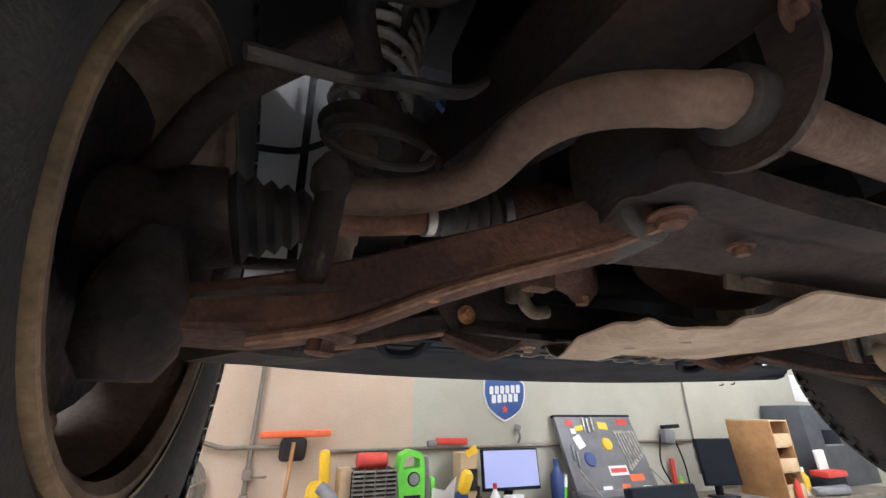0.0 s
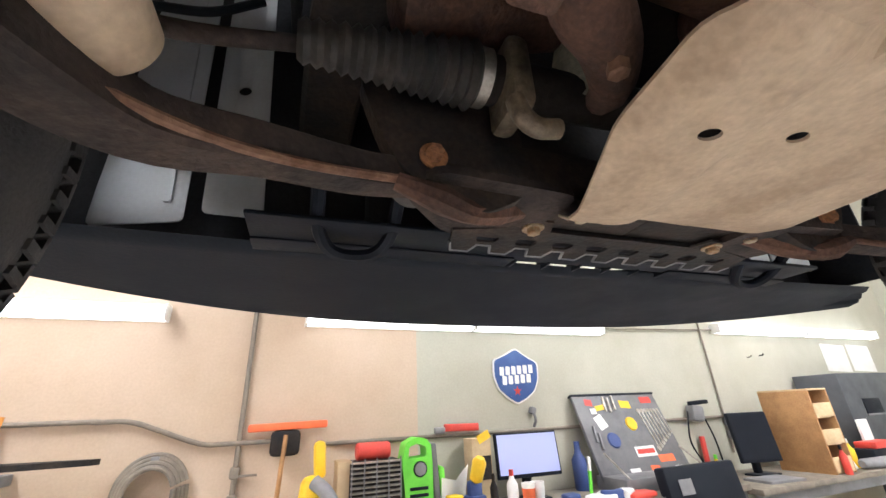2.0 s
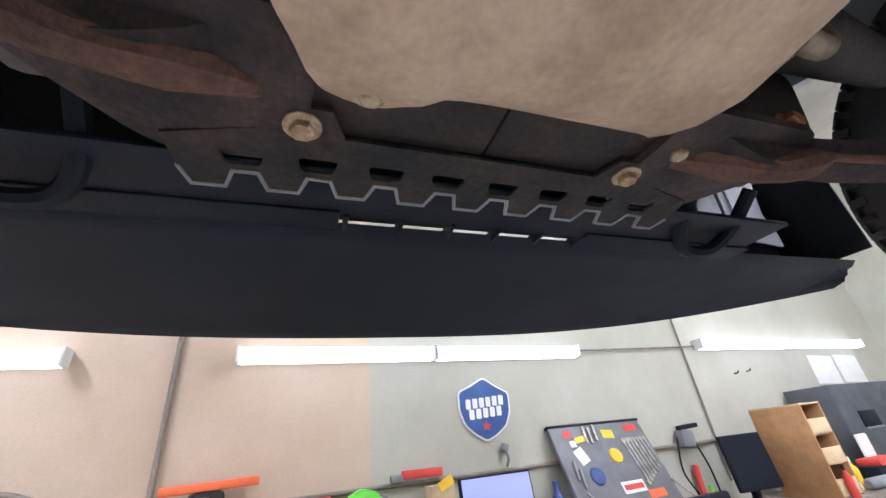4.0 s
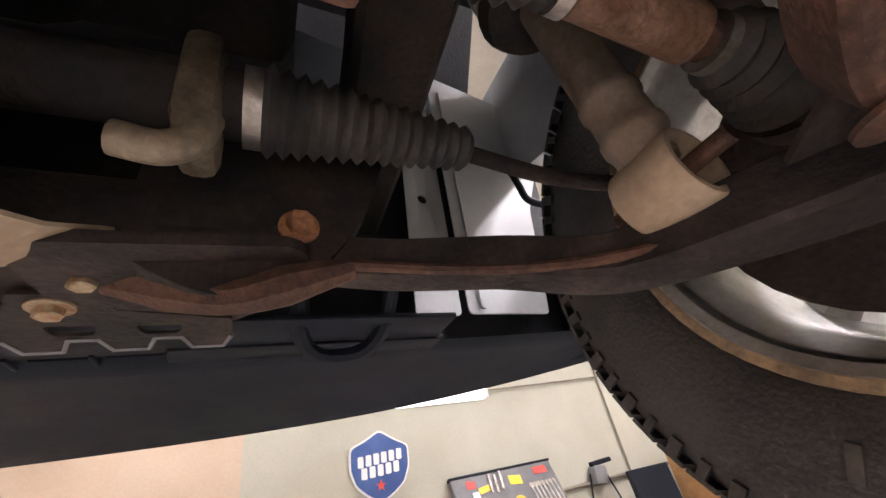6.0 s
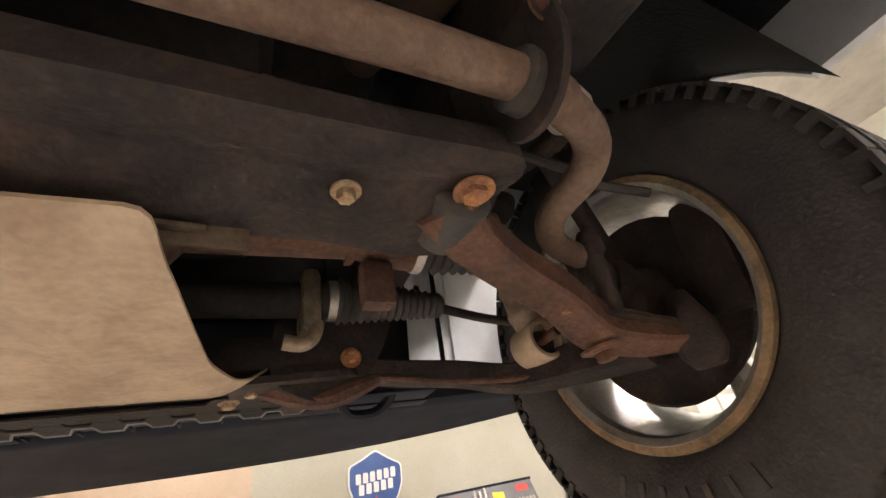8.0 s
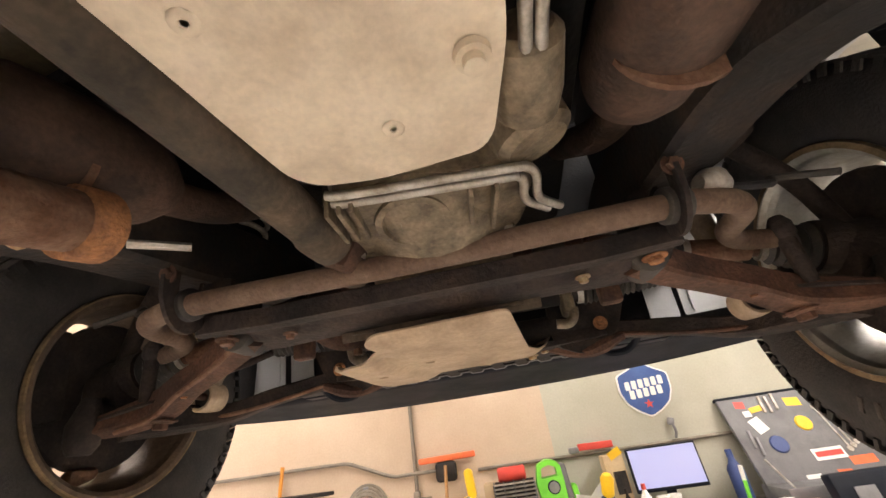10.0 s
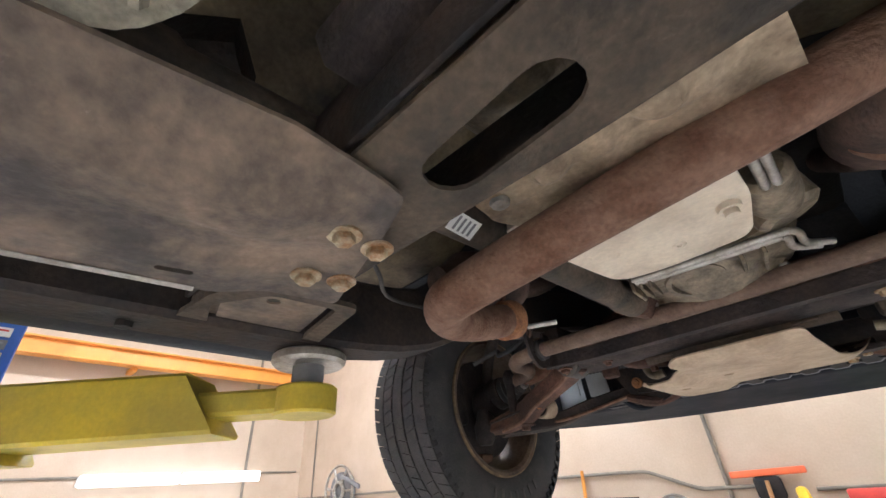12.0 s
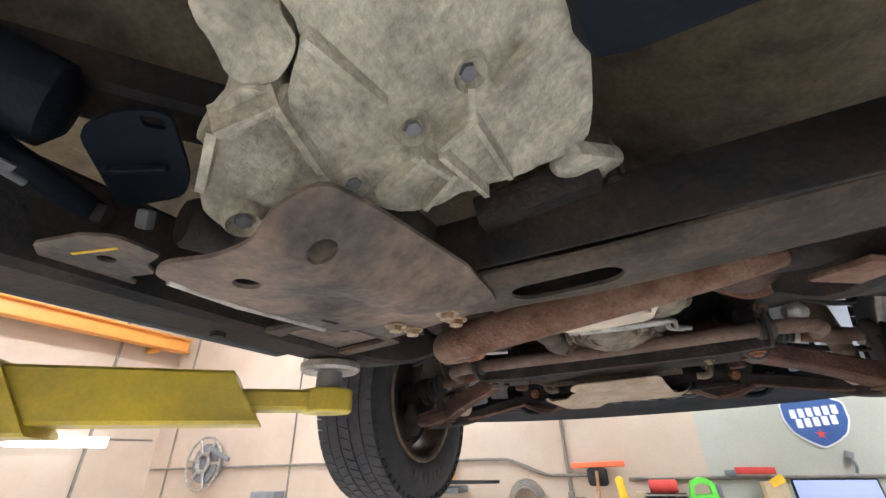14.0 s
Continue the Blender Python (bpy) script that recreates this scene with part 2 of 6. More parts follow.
def box(size, at=(0, 0, 0), turn=(0, 0, 0), bevel=0.0, bm=None, taper=1.0):
    bm = bm or bmesh.new()
    made = bmesh.ops.create_cube(bm, size=1)["verts"]
    for v in made:
        k = taper if v.co.z > 0 else 1.0
        v.co = Vector((v.co.x * size[0] * k, v.co.y * size[1] * k, v.co.z * size[2]))
    if bevel:
        edges = list({e for v in made for e in v.link_edges})
        made = list({v for f in bmesh.ops.bevel(bm, geom=edges, offset=bevel, segments=2, affect="EDGES", profile=0.5)["faces"] for v in f.verts} |
                    {v for v in made if v.is_valid})
    bmesh.ops.transform(bm, matrix=pose(*at, *turn), verts=made)
    return bm


def ring_of(points, n=14):
    """An ellipse as an outline: centre x, y and half sizes."""
    x, y, a, b = points
    return [(x + a * math.cos(t), y + b * math.sin(t)) for t in np.linspace(0, 2 * math.pi, n, endpoint=False)]


def slot_of(x0, y0, x1, y1, r, n=8):
    """A rounded slot from one end to the other."""
    a = math.atan2(y1 - y0, x1 - x0)
    out = [(x1 + r * math.cos(a + t), y1 + r * math.sin(a + t)) for t in np.linspace(-math.pi / 2, math.pi / 2, n)]
    return out + [(x0 + r * math.cos(a + t), y0 + r * math.sin(a + t)) for t in np.linspace(math.pi / 2, 3 * math.pi / 2, n)]


def rounded(points, r=0.02, n=4):
    """The outline with its corners rounded."""
    out = []
    p = [Vector(q) for q in points]
    for i, q in enumerate(p):
        a, b = p[i - 1] - q, p[(i + 1) % len(p)] - q
        k = min(r, a.length * 0.45, b.length * 0.45)
        a, b = q + a.normalized() * k, q + b.normalized() * k
        out += [tuple(a.lerp(q, t).lerp(q.lerp(b, t), t)) for t in np.linspace(0, 1, n)]
    return out


def sheet(outer, holes=(), thick=0.004, shape=None, cuts=0):
    """A plate of that outline with holes; shape bends (x, y) to (x, y, z)."""
    bm = bmesh.new()
    edges = []
    for loop in (outer, *holes):
        vs = [bm.verts.new((x, y, 0)) for x, y in loop]
        edges += [bm.edges.new((vs[i - 1], vs[i])) for i in range(len(vs))]
    bmesh.ops.triangle_fill(bm, use_beauty=True, use_dissolve=False, edges=edges)
    if cuts:
        xs, ys = [v.co.x for v in bm.verts], [v.co.y for v in bm.verts]
        for axis, vals in (((1, 0, 0), xs), ((0, 1, 0), ys)):
            for k in range(1, cuts):
                c = min(vals) + (max(vals) - min(vals)) * k / cuts
                bmesh.ops.bisect_plane(bm, geom=bm.verts[:] + bm.edges[:] + bm.faces[:],
                                       plane_co=Vector(axis) * c, plane_no=axis)
    for f in bm.faces:
        if f.normal.z < 0:
            f.normal_flip()
    made = bmesh.ops.extrude_face_region(bm, geom=bm.faces[:])
    for v in made["geom"]:
        if isinstance(v, bmesh.types.BMVert):
            v.co.z += thick
    if shape:
        for v in bm.verts:
            x, y, z = shape(v.co.x, v.co.y)
            v.co = Vector((x, y, z + v.co.z))
    return bm


def bolt(at, axis, r=0.011, parent=None, mat=None, name="bolt", h=0.009):
    """A hexagon head on a washer."""
    bm = lathe([(0, r * 1.55), (0.0025, r * 1.55), (0.003, r * 1.5)], at, axis, 18)
    a = Vector(at) + Vector(axis).normalized() * 0.003
    lathe([(0, r), (h * 0.8, r), (h, r * 0.82)], a, axis, 6, bm)
    return part(name, bm, mat or ZINC, parent)


def bellows(base, axis, length, r0, r1, folds, seg=24, depth=0.2):
    prof = []
    for i in range(folds * 4 + 1):
        t = i / (folds * 4)
        r = r0 + (r1 - r0) * t
        prof.append((t * length, r * (1 - depth * (0.5 + 0.5 * math.cos(i * math.pi / 2)))))
    return lathe(prof, base, axis, seg)


def lumpy(bm, amount, scale, seed=0.0):
    for v in bm.verts:
        v.co += v.normal * amount * noise.noise(v.co * scale + Vector((seed, seed * 2, seed)))
    return bm


# ---- the workshop ----
FRONT, LEFT, RIGHT, BACK, TOP = 3.6, -8.6, 7.4, -7.5, 5.2


def setting(name, bm, mat, label, category, bevel=0.0):
    return tagged(part(name, bm, mat, None, label, bevel=bevel), label, category, "", "structure")


setting("floor", box((16.6, 11.7, 0.2), (-0.6, -1.95, -0.1)), CONCRETE, "stained grey concrete workshop floor", "floor")
setting("ceiling", box((16.6, 11.7, 0.2), (-0.6, -1.95, TOP + 0.1)), CEILING, "plain pale painted workshop ceiling", "ceiling")
SPLIT = -0.454
setting("wall_north_cream", box((SPLIT - LEFT + 0.2, 0.2, TOP), ((SPLIT + LEFT - 0.2) / 2, FRONT + 0.1, TOP / 2)), WALL_WARM,
        "cream painted concrete wall behind the benches", "wall")
setting("wall_north_grey", box((RIGHT - SPLIT + 0.2, 0.2, TOP), ((SPLIT + RIGHT + 0.2) / 2, FRONT + 0.1, TOP / 2)), WALL_COOL,
        "pale grey-green painted concrete wall", "wall")
setting("wall_west", box((0.2, 11.1, TOP), (LEFT - 0.1, -1.95, TOP / 2)), WALL_WARM, "cream painted side wall of the workshop", "wall")
setting("wall_east", box((0.2, 11.1, TOP), (RIGHT + 0.1, -1.95, TOP / 2)), WALL_COOL, "pale painted side wall of the workshop", "wall")
setting("wall_south", box((16.6, 0.2, TOP), (-0.6, BACK - 0.1, TOP / 2)), WALL_WARM, "cream painted back wall of the workshop", "wall")


def tube_fixture(x0, x1, z, y=FRONT, depth=0.09, height=0.11):
    """A wrap-round fluorescent fixture on a wall that faces -y."""
    ob = thing("wall_light", "lit white wrap-around fluorescent fixture on the wall", "light", "wall lights")
    c, w = (x0 + x1) / 2, x1 - x0
    part("housing", box((w, 0.035, height * 0.9), (c, y - 0.019, z), bevel=0.006), WHITE, ob, "white metal housing")
    bm = bmesh.new()
    prof = [(-0.5, 0), (-0.5, -0.35), (-0.36, -0.85), (0, -1), (0.36, -0.85), (0.5, -0.35), (0.5, 0)]
    ends = [[bm.verts.new((x, y - 0.038 + q * depth, z + p * height)) for p, q in prof] for x in (x0 + 0.02, x1 - 0.02)]
    for k in range(len(prof) - 1):
        bm.faces.new((ends[0][k], ends[0][k + 1], ends[1][k + 1], ends[1][k]))
    bm.faces.new((ends[0][-1], ends[0][0], ends[1][0], ends[1][-1]))
    for e in ends:
        bm.faces.new(e)
    part("diffuser", bm, TUBE, ob, "glowing ribbed diffuser")
    for x in (x0 + 0.008, x1 - 0.008):
        part("end_cap", box((0.016, depth + 0.03, height * 1.02), (x, y - 0.038 - depth / 2 + 0.01, z), bevel=0.004), WHITE, ob)
    return ob


for x0, x1 in ((-3.62, -2.27), (-1.37, 0.055), (0.065, 1.51), (3.22, 4.90), (4.91, 6.60)):
    tube_fixture(x0, x1, 2.235 if x0 < 3 else 2.30)

# lamps on the side wall and over the bays
for y0, y1 in ((0.32, 1.55), (1.57, 2.8)):
    ob = thing("wall_light", "lit white fluorescent fixture on the side wall", "light", "wall lights")
    part("housing", box((0.035, y1 - y0, 0.12), (LEFT + 0.019, (y0 + y1) / 2, 1.95), bevel=0.006), WHITE, ob)
    part("diffuser", box((0.09, y1 - y0 - 0.04, 0.15), (LEFT + 0.085, (y0 + y1) / 2, 1.95), bevel=0.02), TUBE_SIDE, ob)
for x, y in ((-4.6, 1.2), (3.2, 0.6), (-4.6, -3.4), (3.2, -3.4), (-0.8, -5.6)):
    ob = thing("ceiling_light", "long lit fluorescent fixture under the ceiling", "light", "ceiling lights")
    part("housing", box((0.3, 2.4, 0.05), (x, y, TOP - 0.027), bevel=0.008), WHITE, ob)
    part("diffuser", box((0.24, 2.3, 0.05), (x, y, TOP - 0.08), bevel=0.015), CEIL_TUBE, ob)


def pipe(name, path, r, mat, label, category="pipe", smooth=4):
    return tagged(part(name, tube(path, r, 10, smooth), mat, None, label), label, category)


Y = FRONT - 0.022
pipe("conduit", [(-1.72, Y, 0.3), (-1.72, Y, 4.9)], 0.017, CONDUIT, "upright painted steel conduit on the cream wall", smooth=1)
pipe("conduit", [(3.02, Y, 1.0), (3.02, Y, 4.9)], 0.010, CONDUIT, "thin upright painted conduit on the grey wall", smooth=1)
pipe("conduit", [(1.5, Y, 2.255), (3.22, Y, 2.29)], 0.008, CONDUIT, "thin conduit between two wall lights", smooth=1)
pipe("air_pipe", [(-8.5, Y - 0.01, 1.56), (-3.0, Y - 0.01, 1.555), (-2.55, Y - 0.01, 1.55), (-2.36, Y - 0.01, 1.545), (-2.2, Y - 0.01, 1.49),
                  (-1.95, Y - 0.01, 1.395), (-1.8, Y - 0.01, 1.385), (-1.52, Y - 0.01, 1.385)], 0.016, CONDUIT,
     "bent painted air pipe along the cream wall")
pipe("air_pipe", [(-1.15, Y, 1.345), (0.5, Y, 1.345), (2.0, Y, 1.35), (4.6, Y, 1.35)], 0.015, CONDUIT, "straight painted air pipe behind the bench", smooth=1)
pipe("air_pipe", [(LEFT + 0.02, -2, 2.0), (LEFT + 0.02, 3.5, 2.0)], 0.016, CONDUIT, "painted pipe along the side wall", smooth=1)
pipe("conduit", [(LEFT + 0.03, 2.55, 0.3), (LEFT + 0.03, 2.55, 4.9)], 0.022, CONDUIT, "upright conduit on the side wall", smooth=1)
pipe("conduit", [(-8.1, Y, 0.3), (-8.1, Y, 4.9)], 0.014, CONDUIT, "upright conduit near the corner", smooth=1)
pipe("conduit", [(-5.5, Y, 1.0), (-5.5, Y, 4.9)], 0.012, CONDUIT, "thin upright conduit on the cream wall", smooth=1)
for z in (1.21, 1.05):
    ob = thing("pipe_valve", "small painted valve on the upright conduit", "valve", "pipe valves")
    part("body", box((0.06, 0.05, 0.07), (-1.72, Y - 0.012, z), bevel=0.012), CONDUIT, ob)
    part("lever", box((0.13, 0.012, 0.015), (-1.65, Y - 0.03, z - 0.02), bevel=0.004), CONDUIT, ob)

# overhead orange beam along the side wall
ob = thing("overhead_beam", "orange painted steel beam along the side wall", "beam")
part("web", box((0.03, 9.4, 0.22), (LEFT + 0.32, -1.2, 3.55)), ORANGE, ob)
for z in (3.66, 3.44):
    part("flange", box((0.2, 9.4, 0.025), (LEFT + 0.32, -1.2, z), bevel=0.004), ORANGE, ob)
for y in (-4.5, -2.0, 0.5, 3.0):
    part("bracket", box((0.3, 0.08, 0.06), (LEFT + 0.16, y, 3.40), bevel=0.006), ORANGE, ob)

# blue and white shield sign
ob = thing("shield_sign", "blue shield-shaped metal sign with white bars and a red star", "sign")
SX, SZ = 0.485, 1.80
outline = [(-0.235, 0.125), (-0.12, 0.175), (0, 0.245), (0.12, 0.175), (0.235, 0.125), (0.235, -0.02), (0.19, -0.13), (0.10, -0.2), (0, -0.25),
           (-0.10, -0.2), (-0.19, -0.13), (-0.235, -0.02)]


def on_wall(points, y, tilt=radians(-3)):
    c, s = math.cos(tilt), math.sin(tilt)
    return lambda x, z: (SX + x * c - z * s, y, SZ + x * s + z * c)


def wall_plate(outline, y, thick, place):
    bm = bmesh.new()
    vs = [bm.verts.new(place(*q)) for q in outline]
    f = bm.faces.new(vs)
    made = bmesh.ops.extrude_face_region(bm, geom=[f])
    for v in made["geom"]:
        if isinstance(v, bmesh.types.BMVert):
            v.co.y -= thick
    return bm


part("rim", wall_plate(rounded([(x * 1.0, z * 1.0) for x, z in outline], 0.03), 0, 0.012, on_wall(0, FRONT - 0.003)), WHITE, ob, "pale silver edge")
part("face", wall_plate(rounded([(x * 0.94, z * 0.94) for x, z in outline], 0.03), 0, 0.004, on_wall(0, FRONT - 0.015)), SIGN_BLUE, ob, "dark blue face")
for z, w, h in ((0.045, 0.36, 0.075), (-0.035, 0.31, 0.075)):
    k = 6 if z > 0 else 5
    for i in range(k):
        x = (i - (k - 1) / 2) * w / k
        part("bar", wall_plate(rounded([(x - w / k * 0.36, z - h / 2 + 0.12 * x), (x + w / k * 0.36, z - h / 2 + 0.12 * x),
                                        (x + w / k * 0.36, z + h / 2 + 0.12 * x), (x - w / k * 0.36, z + h / 2 + 0.12 * x)], 0.01), 0, 0.002,
                               on_wall(0, FRONT - 0.0195)), WHITE, ob, "white painted bar")
star = [((0.042 if i % 2 == 0 else 0.017) * math.sin(i * math.pi / 5), -0.135 + (0.042 if i % 2 == 0 else 0.017) * math.cos(i * math.pi / 5)) for i in range(10)]
part("star", wall_plate(star, 0, 0.002, on_wall(0, FRONT - 0.0195)), RED, ob, "small red star")
ob = thing("wall_socket", "small dark fitting on the wall below the sign", "fitting")
part("body", box((0.05, 0.06, 0.06), (0.60, FRONT - 0.031, 1.50), (0, 20, 0), bevel=0.012), GREY, ob)
part("neck", tube([(0.60, FRONT - 0.05, 1.48), (0.605, FRONT - 0.06, 1.42), (0.60, FRONT - 0.03, 1.37)], 0.012), GREY, ob)

# red level on the pipe
ob = thing("torpedo_level", "short red level lying on the wall pipe", "tool")
part("body", box((0.30, 0.03, 0.055), (-0.10, FRONT - 0.05, 1.40), (0, 1, 0), bevel=0.006), RED, ob)
part("clip", box((0.09, 0.045, 0.05), (-0.29, FRONT - 0.05, 1.385), bevel=0.014), GREY, ob)

# floor squeegee against the wall
ob = thing("floor_squeegee", "orange-red floor squeegee with a wooden pole against the wall", "squeegee")
part("blade", box((0.52, 0.035, 0.05), (-1.415, FRONT - 0.06, 1.475), (0, -1, 0), bevel=0.012), ORANGE_RED, ob, "orange-red rubber blade")
part("bracket", box((0.19, 0.05, 0.16), (-1.43, FRONT - 0.075, 1.37), bevel=0.03), DARK, ob, "dark metal bracket")
part("pole", tube([(-1.43, FRONT - 0.1, 1.42), (-1.46, FRONT - 0.16, 0.9), (-1.5, FRONT - 0.28, 0.02)], 0.015, 12), WOOD, ob, "wooden pole")

# hose coils on the wall
def hose_coil(x, z, r, turns, mat, label, y=FRONT):
    ob = thing("hose_coil", label, "hose")
    for i in range(turns):
        k = r * (1 - 0.10 * i)
        part("loop", tube([(x + k * math.cos(a), y - 0.05 - 0.02 * i, z + k * 1.15 * math.sin(a)) for a in np.linspace(0.3, 2 * math.pi + 0.2, 22)], 0.016, 8, 2), mat, ob)
    part("hook", box((0.05, 0.09, 0.05), (x, y - 0.045, z + r * 0.98), bevel=0.01), GREY, ob)


hose_coil(-2.17, 1.13, 0.19, 4, CONDUIT, "coiled brown-grey air hose hanging on the wall")
ob = thing("hose_reel", "wall-mounted metal hose reel with spokes", "hose reel")
HX, HZ = -7.1, 1.62
bm = bmesh.new()
for r, w in ((0.36, 0.02), (0.12, 0.03)):
    sweep(bm, [(HX + r * math.cos(a), FRONT - 0.16, HZ + r * math.sin(a)) for a in np.linspace(0, 2 * math.pi, 33)], w, 8, False)
part("rim", bm, BARE, ob)
for a in range(6):
    part("spoke", tube([(HX + 0.1 * math.cos(a), FRONT - 0.16, HZ + 0.1 * math.sin(a)), (HX + 0.36 * math.cos(a), FRONT - 0.16, HZ + 0.36 * math.sin(a))], 0.02, 8, 1), BARE, ob)
part("drum", lathe([(0, 0.27), (0.1, 0.27)], (HX, FRONT - 0.13, HZ), (0, 1, 0)), GREY, ob)
part("arm", box((0.5, 0.04, 0.06), (HX + 0.35, FRONT - 0.2, HZ + 0.12), (0, 20, 0), bevel=0.01), GREY, ob)


# ---- benches and what stands on them ----
def bench(x0, x1, y0, top, mat, label):
    ob = thing("workbench", label, "workbench", "workbenches")
    part("top", box((x1 - x0, FRONT - 0.03 - y0, 0.045), ((x0 + x1) / 2, (FRONT - 0.03 + y0) / 2, top - 0.0225), bevel=0.006), mat, ob, "worn bench top")
    for x in (x0 + 0.05, x1 - 0.05):
        for y in (y0 + 0.06, FRONT - 0.1):
            part("leg", box((0.06, 0.06, top - 0.045), (x, y, (top - 0.045) / 2), bevel=0.004), GREY, ob)
    part("rail", box((x1 - x0 - 0.16, 0.03, 0.08), ((x0 + x1) / 2, y0 + 0.06, top - 0.09)), GREY, ob)
    part("shelf", box((x1 - x0 - 0.16, 0.5, 0.025), ((x0 + x1) / 2, y0 + 0.36, 0.3)), WOOD, ob)


bench(-1.3, 2.1, 2.86, 0.88, CONDUIT, "long cluttered workbench along the wall")
bench(2.14, 5.4, 2.80, 0.84, CONDUIT, "grey workbench with a scuffed top")
B = 0.88

ob = thing("blower", "yellow hand blower with a grey hose on the bench", "blower")
part("body", lumpy(box((0.14, 0.2, 0.30), (-1.26, 3.3, B + 0.15), (0, 6, 0), bevel=0.05), 0.01, 9), YELLOW_P, ob)
part("handle", box((0.075, 0.08, 0.22), (-1.215, 3.3, 1.27), (0, -4, 0), bevel=0.03), YELLOW_P, ob)
part("hose", tube([(-1.25, 3.18, 1.16), (-1.18, 3.12, 1.10), (-1.11, 3.08, 0.98), (-1.08, 3.05, B + 0.045)], 0.042, 14), GREY, ob, "pale grey corrugated hose")

ob = thing("space_heater", "black electric heater with a wire grille", "heater")
part("case", box((0.34, 0.22, 0.36), (-0.86, 3.34, B + 0.18), bevel=0.012), DARK, ob)
part("side_panel", box((0.09, 0.2, 0.37), (-1.06, 3.35, B + 0.185), bevel=0.008), TAN, ob, "tan side panel")
for i in range(8):
    part("slat", box((0.33, 0.014, 0.008), (-0.86, 3.222, 1.235 - i * 0.028), (20, 0, 0)), BARE, ob)
for x in (-1.02, -0.94, -0.86, -0.78, -0.70):
    part("grille_wire", box((0.006, 0.012, 0.24), (x, 3.214, 1.14)), GREY, ob)
part("base_panel", box((0.335, 0.02, 0.10), (-0.86, 3.226, 0.94), bevel=0.006), BLUE_CLOTH, ob)
ob = thing("red_canister", "small red cylinder lying on the heater", "canister")
part("body", lathe([(0, 0.045), (0.01, 0.055), (0.22, 0.055), (0.23, 0.045)], (-0.98, 3.33, 1.295), (1, 0, 0), 20), RED, ob)

ob = thing("jump_starter", "bright green portable jump starter with a grip opening", "jump starter")
def upright(outline, holes, y, thick):
    bm = sheet(rounded(outline, 0.02), holes, thick)
    for v in bm.verts:
        v.co = Vector((v.co.x, y - v.co.z, v.co.y))
    return bm


part("body", upright([(-0.66, B), (-0.46, B), (-0.46, 1.30), (-0.50, 1.35), (-0.57, 1.365), (-0.65, 1.33), (-0.68, 1.20), (-0.66, 1.05)], [rounded([(-0.635, 1.23), (-0.50, 1.24), (-0.505, 1.30), (-0.56, 1.325), (-0.625, 1.305)], 0.015)], 3.40, 0.14), GREEN, ob, "green case with a grip opening")
part("gauge", lathe([(0, 0.042), (0.012, 0.040), (0.014, 0.03)], (-0.55, 3.26, 1.165), (0, -1, 0), 20), GREY, ob)
part("gauge_rim", lathe([(0, 0.050), (0.006, 0.048)], (-0.55, 3.26, 1.165), (0, -1, 0), 20), BLACK, ob)
for z in (1.05, 1.01, 0.97):
    part("button_bar", box((0.13, 0.008, 0.02), (-0.56, 3.258, z), bevel=0.003), BLACK, ob)
part("panel", box((0.045, 0.15, 0.44), (-0.435, 3.33, B + 0.22), (0, -4, 0), bevel=0.015), BOARD, ob, "dark grey side panel")
part("side_grip", box((0.05, 0.12, 0.27), (-0.385, 3.32, B + 0.155), (0, -4, 0), bevel=0.02), GREEN, ob)

ob = thing("paper_sheet", "creased white paper sheet standing among tools", "paper")
part("sheet", sheet([(-0.11, -0.09), (0.09, -0.1), (0.13, 0.14), (0.02, 0.05), (-0.1, 0.08)], (), 0.001, lambda x, y: (-0.30 + x, 3.28 + 0.03 * math.sin(x * 14), B + 0.14 + y), 5), WHITE, ob)
ob = thing("cordless_drill", "blue and yellow cordless drill on the bench", "drill")
part("body", lathe([(0, 0.02), (0.02, 0.045), (0.14, 0.05), (0.17, 0.03)], (-0.17, 3.2, 1.06), (0.1, -0.4, 0.9), 16), YELLOW_P, ob)
part("battery", box((0.14, 0.10, 0.10), (-0.17, 3.22, B + 0.05), bevel=0.015), NAVY, ob)
part("grip", box((0.10, 0.07, 0.12), (-0.17, 3.22, B + 0.13), bevel=0.02), NAVY, ob)
ob = thing("yellow_box", "small yellow box beside the drill", "box")
part("carton", box((0.09, 0.09, 0.12), (-0.34, 3.18, B + 0.06), (0, 0, 12), bevel=0.006), YELLOW_P, ob)


def bottle(x, y, h, r, mat, label, cap=WHITE, z=B):
    ob = thing("bottle", label, "bottle", "bottles")
    part("body", lathe([(0, r * 0.92), (0.01, r), (h * 0.62, r), (h * 0.74, r * 0.55), (h * 0.82, r * 0.38), (h * 0.84, r * 0.38)], (x, y, z), (0, 0, 1), 20), mat, ob)
    part("cap", lathe([(h * 0.84, r * 0.42), (h, r * 0.40)], (x, y, z), (0, 0, 1), 16), cap, ob)


